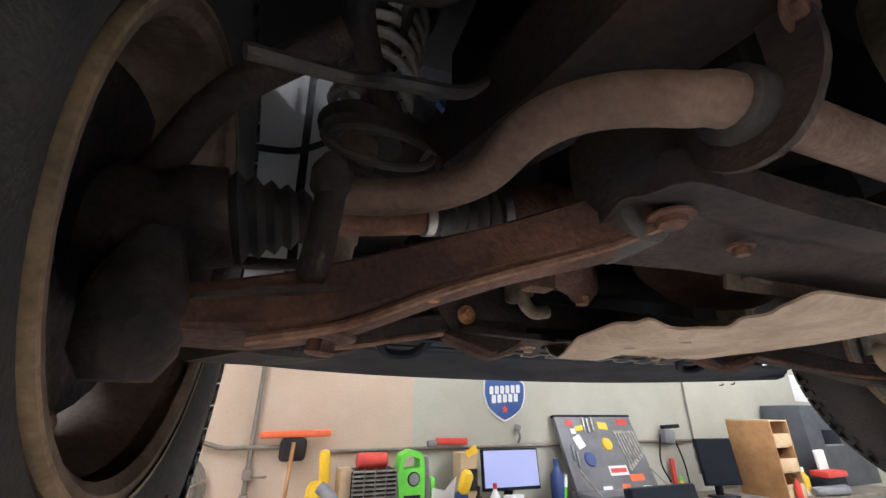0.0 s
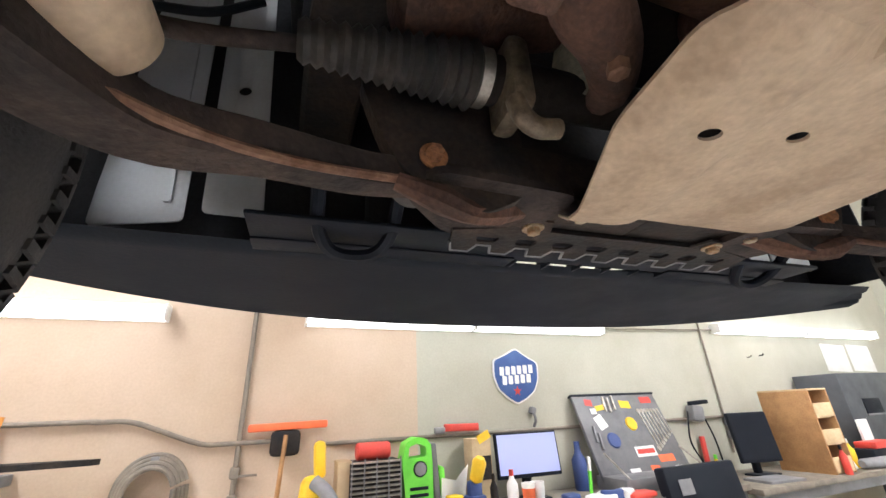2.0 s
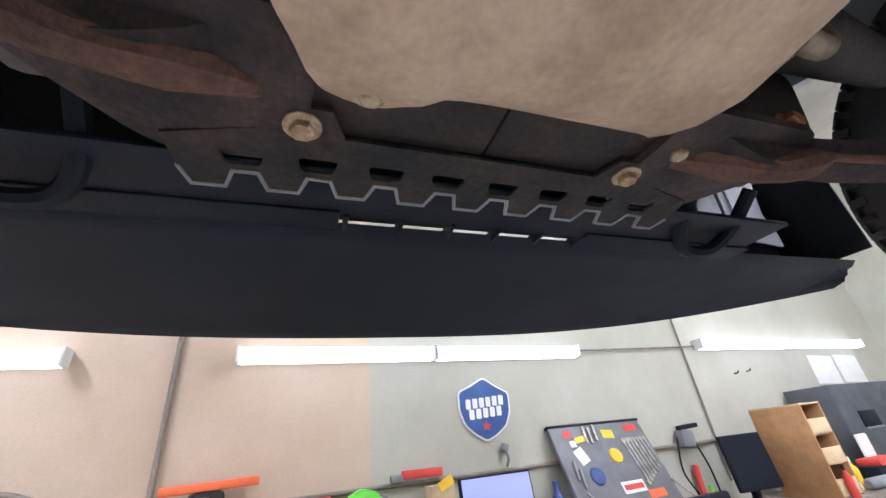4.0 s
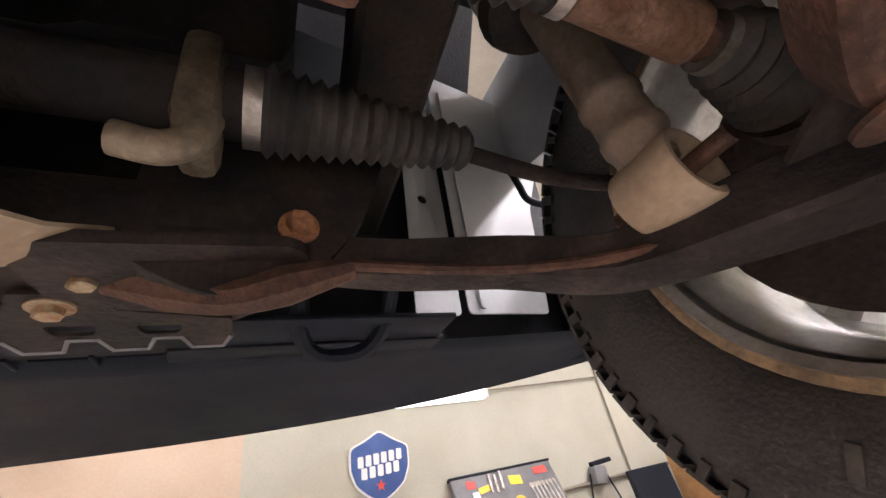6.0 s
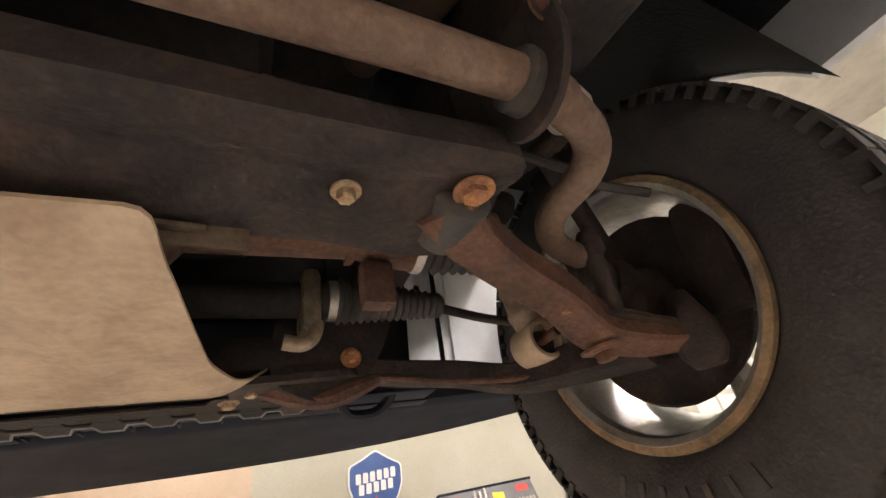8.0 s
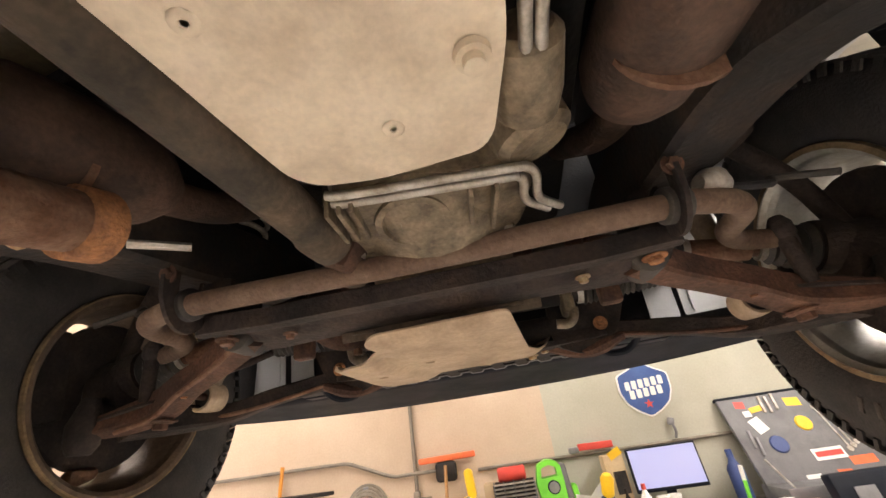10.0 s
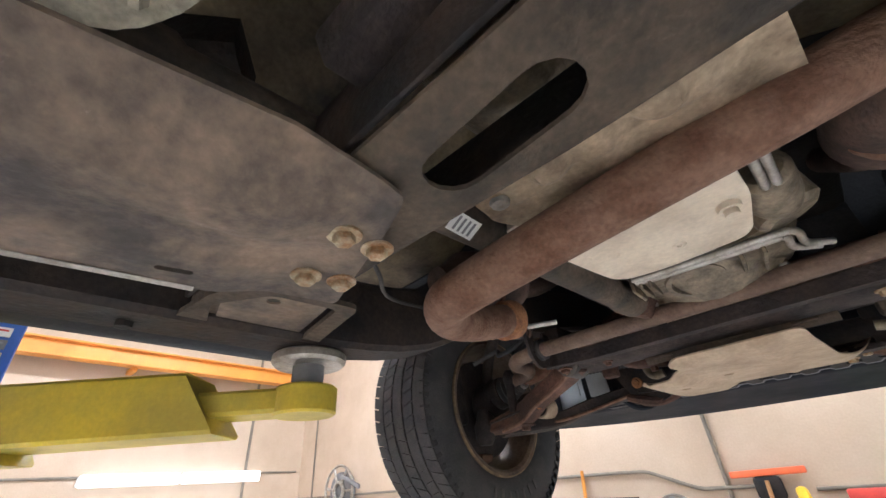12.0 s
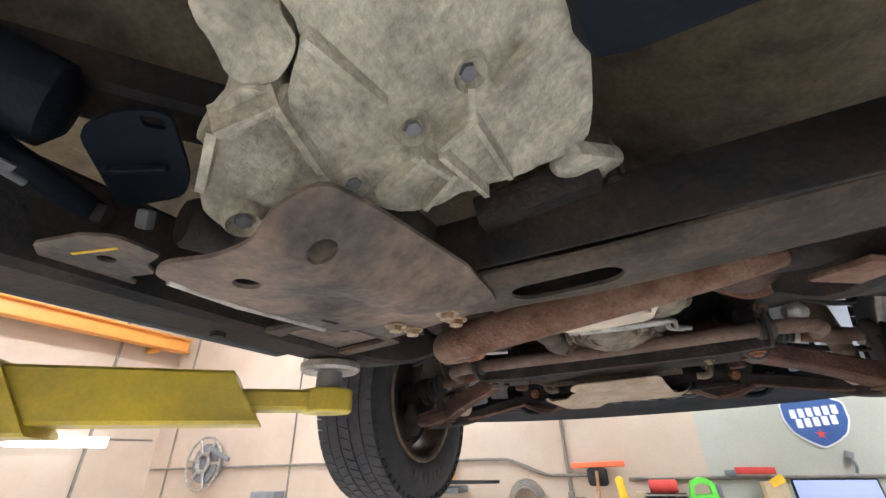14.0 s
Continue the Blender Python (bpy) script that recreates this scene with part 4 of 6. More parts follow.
# ladder frame
for s in (-1, 1):
    path = curve_points([(s * 0.55, 0.55, 2.14), (s * 0.53, 0.1, 2.13), (s * 0.48, -0.3, 2.06), (s * 0.47, -0.55, 2.0), (s * 0.47, -0.85, 1.95), (s * 0.50, -1.1, 1.86), (s * 0.51, -1.6, 1.845),
                         (s * 0.51, -3.0, 1.845), (s * 0.51, -4.6, 1.9)], 5)
    bm = sweep(bmesh.new(), path, 1.0, section=[(-0.045, -0.07), (0.045, -0.07), (0.055, -0.06), (0.055, 0.06), (0.045, 0.07), (-0.045, 0.07), (-0.055, 0.06), (-0.055, -0.06)])
    rail = part("frame_rail", bm, FRAME, truck, "dusty black steel frame rail")
    for y in (-1.55, -1.95, -2.4):
        part("bolt", lathe([(0, 0.012), (0.008, 0.012)], (s * 0.51, y, 1.772), (0, 0, -1), 6), FRAME, rail)

# front crossmember with lower arm mounts
part("lower_support", box((0.90, 0.06, 0.20), (0, 0.33, 1.945), bevel=0.02), UNDER, truck, "dark radiator support beam")
fx = part("front_crossmember", box((0.78, 0.12, 0.07), (0, 0.055, 1.845), bevel=0.02), FRAME, truck, "black front crossmember with rust edges")
for s in (-1, 1):
    out = [(-0.145, -0.045), (-0.07, -0.085), (-0.02, -0.075), (0.018, -0.056), (0.066, 0.005), (0.104, 0.115), (0.07, 0.15), (-0.09, 0.15), (-0.14, 0.08)]
    bm = sheet(rounded(out, 0.03), (), 0.03)
    for v in bm.verts:
        v.co = Vector((s * (0.40 + v.co.x), 0.028 - v.co.z, 1.835 + v.co.y))
    pl = part("arm_mount", bm, FRAME, fx, "black arm mount plate", bevel=0.006)
    bm = sweep(bmesh.new(), curve_points([(s * 0.24, 0.055, 1.795), (s * 0.30, 0.03, 1.775), (s * 0.345, 0.01, 1.757), (s * 0.39, 0.0, 1.765), (s * 0.45, 0.0, 1.785)], 4), [0.012, 0.022, 0.016, 0.02, 0.012], 8)
    part("rust_lip", bm, RUST, fx, "rusty lower flange of the mount")
    bm = sheet(rounded([(0.19, -0.03), (0.40, -0.03), (0.43, 0.05), (0.34, 0.15), (0.20, 0.15)], 0.03), (), 0.012, lambda x, y, s=s: (s * x, y, 1.782 + 0.14 * max(0, x - 0.33) + 0.1 * max(0, y - 0.06)))
    part("lower_flange", box((0.34, 0.085, 0.01), (s * 0.17, 0.062, 1.803), bevel=0.003), FRAME, fx) if s > 0 else part("lower_flange", box((0.33, 0.085, 0.01), (-0.167, 0.062, 1.803), bevel=0.003), FRAME, fx)
    part("gusset", bm, BRAKE, fx, "rusty bottom gusset")
    bolt((s * 0.40, -0.004, 1.829), (0, -1, 0), 0.013, fx, ORANGE_RUST, h=0.014)
# perforated lower bracket
holes = []
for x in np.linspace(-0.26, 0.27, 8):
    holes.append(rounded([(x - 0.022, 0.135), (x + 0.022, 0.135), (x + 0.017, 0.155), (x - 0.017, 0.155)], 0.006, 3))
edge = []
for x in np.linspace(-0.30, 0.31, 9):
    edge += [(x - 0.022, 0.165), (x - 0.013, 0.19), (x + 0.02, 0.19), (x + 0.029, 0.165)]
out = [(0.34, 0.165), (0.34, 0.125), (0.24, 0.10), (0.225, 0.065), (0.17, 0.065), (0.155, 0.10), (-0.16, 0.10), (-0.175, 0.065), (-0.23, 0.065), (-0.245, 0.10), (-0.33, 0.125)]
bm = sheet(edge + out, holes + [ring_of((0.194, 0.087, 0.008, 0.008), 10), ring_of((-0.202, 0.087, 0.008, 0.008), 10)], 0.004,
           lambda x, y: (x, y, 1.787 - 0.12 * max(0, y - 0.125)))
br = part("perforated_bracket", bm, FRAME, truck, "dark steel bracket with square cut-outs")
part("folded_edge", sweep(bmesh.new(), [(x, y, 1.787 - 0.12 * (y - 0.125) + 0.001) for x, y in edge], 0.0032, 6), GREY, br, "worn bright edge")
for x in (-0.202, 0.194):
    bolt((x, 0.087, 1.786), (0, 0, -1), 0.012, br, ZINC)

# front skid plate
def skid_shape(x, y):
    z = np.interp(y, [-0.475, -0.45, -0.42, -0.30, -0.05, 0.0, 0.045], [1.776, 1.762, 1.756, 1.752, 1.752, 1.765, 1.797])
    z += 0.016 / (1 + math.exp(-(x + 0.130 - 0.20 * (y + 0.2)) * 170)) - 0.008
    z += 0.010 * math.exp(-((y + 0.335) / 0.012) ** 2) * (1 if x < -0.13 else 0)
    z -= 0.006 * math.exp(-((x - 0.06) / 0.018) ** 2) * (1 if -0.40 < y < -0.06 else 0)
    z += 0.028 * max(0.0, (abs(x + 0.03) - 0.205) / 0.06) ** 1.5
    return x, y, float(z)


out = [(-0.185, 0.045), (-0.135, 0.055), (-0.09, 0.035), (-0.03, 0.025), (0.17, 0.022), (0.205, 0.05), (0.25, 0.045), (0.255, 0.0), (0.205, -0.09), (0.175, -0.2), (0.155, -0.40),
       (0.145, -0.474), (-0.13, -0.470), (-0.155, -0.447), (-0.135, -0.405), (-0.165, -0.385), (-0.225, -0.375), (-0.262, -0.335), (-0.284, -0.30), (-0.275, -0.19), (-0.243, -0.105), (-0.21, -0.03)]
bm = sheet(rounded(out, 0.018), [ring_of((-0.189, -0.216, 0.013, 0.009)), ring_of((-0.067, -0.223, 0.013, 0.009))], 0.004, skid_shape, 26)
skid = part("front_skid_plate", bm, SKID, truck, "dusty tan stamped aluminium skid plate")
for x in (-0.145, 0.229):
    bolt((x, 0.036, 1.79), (0, 0, -1), 0.011, skid, ZINC)

# rear suspension crossmember
bm = sheet(rounded([(-0.45, -0.565), (0.45, -0.565), (0.45, -0.40), (0.38, -0.385), (0.28, -0.41), (-0.28, -0.41), (-0.38, -0.385), (-0.45, -0.40)], 0.03), (), 0.034,
           lambda x, y: (x, y, 1.812 + 0.05 * max(0.0, abs(x) - 0.30) + 0.012 * math.exp(-((y + 0.50) / 0.022) ** 2)), 18)
rx = part("rear_crossmember", bm, BRAKE, truck, "wide dusty black crossmember", bevel=0.006)
part("front_flange", box((0.42, 0.006, 0.022), (0.0, -0.416, 1.803), (12, 0, 0), bevel=0.002), FRAME_DUST, rx)
for x in (-0.16, 0.0, 0.15):
    part("seam_tab", box((0.05, 0.012, 0.006), (x, -0.424, 1.806), (8, 0, 4), bevel=0.002), FRAME_DUST, rx)
for s in (-1, 1):
    part("arm_bracket", box((0.075, 0.12, 0.11), (s * 0.42, -0.49, 1.885), bevel=0.02), FRAME, rx)
    bolt((s * 0.407, -0.513, 1.816), (0, 0, -1), 0.014, rx, ORANGE_RUST if s > 0 else RUST)
    bolt((s * 0.285, -0.492, 1.812), (0, 0, -1), 0.009, rx, ZINC if s > 0 else RUST)
part("upright_bracket", box((0.055, 0.03, 0.05), (0.235, -0.52, 1.868), (0, 0, 4), bevel=0.004), FRAME_DUST, rx, "square dusty bracket")

# lower control arms
def lower_arm(s):
    ball = Vector((s * 0.845, -0.385, 1.712))
    def leg(pts, w, h):
        n = len(curve_points(pts, 5))
        bm = sweep(bmesh.new(), curve_points(pts, 5), list(np.interp(np.linspace(0, 1, n), np.linspace(0, 1, len(w)), w)),
                   section=[(-1, -h), (-0.8, -h * 1.25), (0.8, -h * 1.25), (1, -h), (1, h), (0.8, h * 1.25), (-0.8, h * 1.25), (-1, h)])
        return bm
    arm = part("lower_control_arm", leg([(s * 0.395, -0.475, 1.84), (s * 0.44, -0.437, 1.825), (s * 0.52, -0.40, 1.803), (s * 0.60, -0.378, 1.777), (s * 0.69, -0.34, 1.748), (s * 0.77, -0.355, 1.725), ball],
                                        [0.034, 0.030, 0.027, 0.028, 0.032, 0.027, 0.017], 0.8), RUST, truck, "rusty pressed-steel lower control arm")
    # the leg's shadow is in its colour: darker than the arm's rust
    part("front_leg", leg([(s * 0.42, 0.035, 1.815), (s * 0.50, 0.01, 1.797), (s * 0.60, -0.045, 1.772), (s * 0.69, -0.11, 1.738), (s * 0.75, -0.22, 1.727), (s * 0.80, -0.33, 1.72)],
                          [0.023, 0.024, 0.024, 0.026, 0.032, 0.034], 0.75), BRAKE, arm, "rusty front leg, coloured dark for shade")
    bm = sheet(rounded([(0.66, -0.36), (0.71, -0.385), (0.82, -0.40), (0.80, -0.31), (0.755, -0.23), (0.72, -0.27)], 0.03), (), 0.006,
               lambda x, y: (s * x, y, 1.752 - 0.20 * (x - 0.68)))
    # dark iron here paints in the shade at the arm's outer end
    part("web", bm, BRAKE, arm, "rusty web plate in shadow brown")
    part("flange_edge", tube([(s * 0.44, 0.005, 1.792), (s * 0.55, -0.04, 1.765), (s * 0.64, -0.10, 1.740), (s * 0.71, -0.18, 1.722), (s * 0.76, -0.28, 1.708)], 0.006, 8), RUST if s > 0 else RUST_PALE, arm, "worn bright rust edge")
    if s < 0:
        # lip in a paler brown than the arm, left side only
        part("lower_lip", tube([(s * 0.405, -0.500, 1.812), (s * 0.445, -0.466, 1.797), (s * 0.52, -0.428, 1.777), (s * 0.60, -0.407, 1.750), (s * 0.685, -0.374, 1.717), (s * 0.765, -0.384, 1.697)], 0.0055, 8), RUST_PALE, arm, "paler rust-brown lower lip")
    part("ball_joint", lathe([(-0.05, 0.022), (-0.03, 0.034), (0.01, 0.037), (0.03, 0.03), (0.07, 0.018)], ball, (0, 0, 1), 18), BRAKE, arm)
    for y in (-0.455, 0.055):
        part("bush", lathe([(-0.04, 0.026), (-0.034, 0.034), (0.034, 0.034), (0.04, 0.026)], (s * 0.41, y, 1.832), (0, 1, 0), 18), RUBBER, arm)
    bm = lathe([(0, 0.034), (0.004, 0.034), (0.005, 0.027), (0.008, 0.024)], (s * 0.70, -0.33, 1.716), (s * 0.1, 0, -1), 20)
    lathe([(0.006, 0.016), (0.02, 0.016), (0.022, 0.013)], (s * 0.70, -0.33, 1.716), (s * 0.1, 0, -1), 6, bm)
    part("mount_bolt", bm, RUST, arm)
    part("rust_spot", lathe([(0, 0.007), (0.003, 0.006)], (s * 0.60, -0.385, 1.748), (0, 0, -1), 10), ORANGE_RUST, arm)


for s in (-1, 1):
    lower_arm(s)


# coil-over shocks
def shock(s):
    eye, top = Vector((s * 0.703, -0.185, 1.778)), Vector((s * 0.625, -0.19, 2.40))
    ax = (top - eye).normalized()  # leans inwards
    ob = part("shock_absorber", lathe([(0.02, 0.024), (0.05, 0.03), (0.055, 0.033), (0.065, 0.033), (0.07, 0.030), (0.10, 0.030), (0.105, 0.033), (0.115, 0.033), (0.12, 0.03),
                                       (0.33, 0.03), (0.34, 0.022), (0.62, 0.02)], eye, ax, 22), SHOCK, truck, "tan dusty shock absorber body")
    bm = lathe([(-0.031, 0.029), (-0.034, 0.031), (-0.034, 0.037), (-0.031, 0.039), (0.031, 0.039), (0.034, 0.037), (0.034, 0.031), (0.031, 0.029)], eye, (0, 1, 0), 36)
    bmesh.ops.delete(bm, geom=[f for f in bm.faces if len(f.verts) > 4], context="FACES")
    bmesh.ops.bridge_loops(bm, edges=[e for e in bm.edges if e.is_boundary])
    part("lower_eye", bm, SKID, ob, "pale steel shock eye")
    part("eye_bush", lathe([(-0.012, 0.012), (-0.014, 0.029), (0.014, 0.029), (0.012, 0.012)], eye, (0, 1, 0), 18), RUBBER, ob)
    part("eye_bolt", lathe([(-0.065, 0.009), (0.06, 0.009)], eye, (0, 1, 0), 10), RUST, ob)
    part("spring_seat", lathe([(0.0, 0.03), (0.004, 0.07), (0.02, 0.078), (0.03, 0.07)], eye + ax * 0.285, ax, 24), FRAME, ob)
    side = ax.cross(Vector((0, 1, 0))).normalized()
    up = side.cross(ax)
    pts = []
    for i in range(7 * 16 + 1):
        a = i / 16 * 2 * math.pi
        pts.append(eye + ax * (0.315 + 0.30 * i / 112) + (side * math.cos(a) + up * math.sin(a)) * 0.066)
    part("coil_spring", sweep(bmesh.new(), pts, 0.0095, 8), SPRING, ob, "silver painted coil spring")
    part("top_mount", lathe([(0, 0.085), (0.02, 0.09), (0.05, 0.05)], top, ax, 20), FRAME, ob)


for s in (-1, 1):
    shock(s)


# half shafts
def half_shaft(s):
    a, b = Vector((s * 0.405, -0.258, 1.937)), Vector((s * 0.90, -0.28, 1.835))
    d = (b - a).normalized()
    L = (b - a).length
    ob = part("half_shaft", lathe([(0, 0.018), (L, 0.018)], a, d, 16), RUST, truck, "rusty drive half shaft")
    part("inner_joint", lathe([(-0.06, 0.03), (-0.055, 0.058), (-0.045, 0.055), (-0.04, 0.046), (0.05, 0.046), (0.055, 0.042)], a, d, 26), RUST, ob, "rusty inner joint cup")
    part("clamp", lathe([(0.05, 0.044), (0.05, 0.048), (0.064, 0.048), (0.064, 0.044)], a, d, 26), BARE, ob, "bright boot clamp")
    part("boot", bellows(a + d * 0.066, d, 0.10, 0.049, 0.028, 6), RUBBER, ob, "ribbed black rubber boot")
    part("clamp", lathe([(0.165, 0.024), (0.165, 0.029), (0.178, 0.029), (0.178, 0.024)], a, d, 20), BARE, ob, "bright boot clamp")
    part("shaft_sleeve", lathe([(0.178, 0.022), (0.182, 0.026), (0.30, 0.026), (0.304, 0.02)], a, d, 18), RUST_PALE, ob)
    part("clamp", lathe([(0.318, 0.022), (0.318, 0.027), (0.33, 0.027), (0.33, 0.022)], a, d, 20), BARE, ob, "bright boot clamp")
    part("outer_boot", bellows(a + d * 0.33, d, 0.09, 0.034, 0.058, 5), RUBBER, ob, "ribbed black outer boot")
    part("outer_joint", lathe([(0.42, 0.058), (0.46, 0.06), (0.50, 0.045)], a, d, 24), BRAKE, ob)


for s in (-1, 1):
    half_shaft(s)

# front axle housing and engine sump
dif = part("front_differential", lumpy(lathe([(-0.36, 0.03), (-0.345, 0.05), (-0.12, 0.055), (-0.10, 0.10), (-0.03, 0.125), (0.07, 0.12), (0.11, 0.08), (0.13, 0.055), (0.345, 0.05), (0.36, 0.03)],
                                             (0, -0.265, 1.945), (1, 0, 0), 28), 0.006, 18), RUST, truck, "grimy rusty front axle housing")
part("pinion", lathe([(0, 0.06), (0.10, 0.055), (0.16, 0.04)], (-0.10, -0.36, 1.92), (0, -1, -0.1), 20), DARK, dif)
part("tongue", box((0.05, 0.035, 0.075), (0.385, -0.25, 1.853), bevel=0.008), RUST, dif, "rusty hanging tab")
part("tongue", box((0.05, 0.035, 0.075), (-0.385, -0.25, 1.853), bevel=0.008), RUST, dif, "rusty hanging tab")
sump = part("engine_sump", lumpy(box((0.44, 0.50, 0.42), (0.0, -0.28, 2.20), bevel=0.05), 0.01, 14), DARK, truck, "dark oily engine sump")
for s in (-1,):
    part("axle_bracket", lumpy(sweep(bmesh.new(), curve_points([(s * 0.345, -0.30, 1.93), (s * 0.315, -0.235, 1.878), (s * 0.265, -0.20, 1.862), (s * 0.225, -0.155, 1.858), (s * 0.20, -0.11, 1.88)], 5), [0.05, 0.042, 0.034, 0.026, 0.02], 10), 0.008, 22), RUST, dif, "rusty cast axle bracket")
    part("bracket_bolt", lathe([(0, 0.012), (0.014, 0.012), (0.016, 0.009)], (s * 0.262, -0.20, 1.832), (0, 0.1, -1), 6), RUST_PALE, dif)
# added block; its rust brown stands in for the lit frame rail
for s in (-1,):
    part("brown_filler", lumpy(box((0.26, 0.10, 0.10), (s * 0.35, -0.10, 2.02), (0, s * 14, s * 8), bevel=0.02), 0.008, 18), RUST, sump, "rust-brown filler block for the lit frame rail")
part("engine_block", box((0.80, 0.95, 0.45), (0, -0.36, 2.46), bevel=0.04), DARK, sump)

# steering rack
rack = part("steering_rack", lathe([(-0.36, 0.028), (-0.355, 0.033), (0.355, 0.033), (0.36, 0.028)], (0, -0.068, 1.918), (1, 0, 0), 20), DARK, truck, "black steering rack tube")
part("pinion_tower", lathe([(0, 0.04), (0.13, 0.036), (0.15, 0.03)], (-0.20, -0.06, 1.91), (0.1, -0.3, 1), 18), CAST, rack)
for s in (-1, 1):
    part("saddle_clamp", box((0.034, 0.080, 0.115), (s * 0.312, -0.072, 1.908), bevel=0.012), BELL, rack, "grey cast saddle clamp")
    part("saddle_foot", tube([(s * 0.322, -0.098, 1.862), (s * 0.315, -0.10, 1.835), (s * 0.297, -0.10, 1.822), (s * 0.268, -0.10, 1.826)], 0.013, 12), BELL, rack)
    part("clamp", lathe([(0, 0.034), (0, 0.0385), (0.016, 0.0385), (0.016, 0.034)], (s * 0.345, -0.068, 1.918), (s, 0, 0), 24), BARE, rack, "bright boot clamp")
    part("bellows", bellows((s * 0.36, -0.068, 1.918), (s, -0.01, -0.03), 0.22, 0.046, 0.026, 15), RUBBER, rack, "ribbed black steering bellows")
    part("tie_rod", tube([(s * 0.57, -0.07, 1.907), (s * 0.70, -0.085, 1.872), (s * 0.84, -0.13, 1.845)], 0.010, 10), BRAKE, rack, "thin dark tie rod")
    part("tie_rod_end", lathe([(-0.03, 0.02), (0.0, 0.024), (0.02, 0.02), (0.05, 0.01)], (s * 0.85, -0.135, 1.841), (0, 0, -1), 14), BRAKE, rack)

# stabiliser bar behind the crossmember
def mirrored(points, s):
    return [(s * x, y, z) for x, y, z in points]


bend = [(0.40, -0.612, 1.858), (0.476, -0.598, 1.860), (0.535, -0.570, 1.861), (0.565, -0.525, 1.861), (0.572, -0.455, 1.861), (0.601, -0.407, 1.861), (0.643, -0.378, 1.861), (0.70, -0.358, 1.861)]
bm = tube(mirrored(bend[::-1], -1) + [(0, -0.61, 1.855)] + bend, 0.0205, 16)
sway = part("stabiliser_bar", bm, BAR_RUST, truck, "dusty rust-brown stabiliser bar")
for s in (-1, 1):
    part("bush", lathe([(-0.02, 0.026), (-0.017, 0.030), (0.017, 0.030), (0.02, 0.026)], (s * 0.425, -0.608, 1.86), (s, 0.15, 0), 18), RUBBER, sway)
    bm = sweep(bmesh.new(), curve_points([(s * 0.425, -0.560, 1.915), (s * 0.425, -0.566, 1.865), (s * 0.425, -0.590, 1.832), (s * 0.425, -0.622, 1.830), (s * 0.425, -0.646, 1.865), (s * 0.425, -0.65, 1.92)], 4), 1.0, section=[(-0.004, -0.017), (0.004, -0.017), (0.004, 0.017), (-0.004, 0.017)])
    part("bracket", bm, BRAKE, sway, "dark rusty bar bracket")
    bolt((s * 0.425, -0.655, 1.905), (0, -1, -0.3), 0.011, sway, RUST)
    part("drop_link", tube([(s * 0.71, -0.375, 1.87), (s * 0.715, -0.37, 1.80), (s * 0.72, -0.36, 1.76)], 0.016, 10), BRAKE, sway, "dark upright drop link")
    part("link_ball", lathe([(-0.02, 0.015), (-0.01, 0.022), (0.012, 0.022), (0.03, 0.012)], (s * 0.712, -0.375, 1.868), (0, 0, 1), 14), BRAKE, sway)
    if s > 0:
        part("pale_cap", lathe([(-0.015, 0.014), (0.0, 0.026), (0.02, 0.028), (0.04, 0.016)], (s * 0.50, -0.58, 1.90), (s, 0.4, 0), 20), SPRING, sway, "pale round cap")


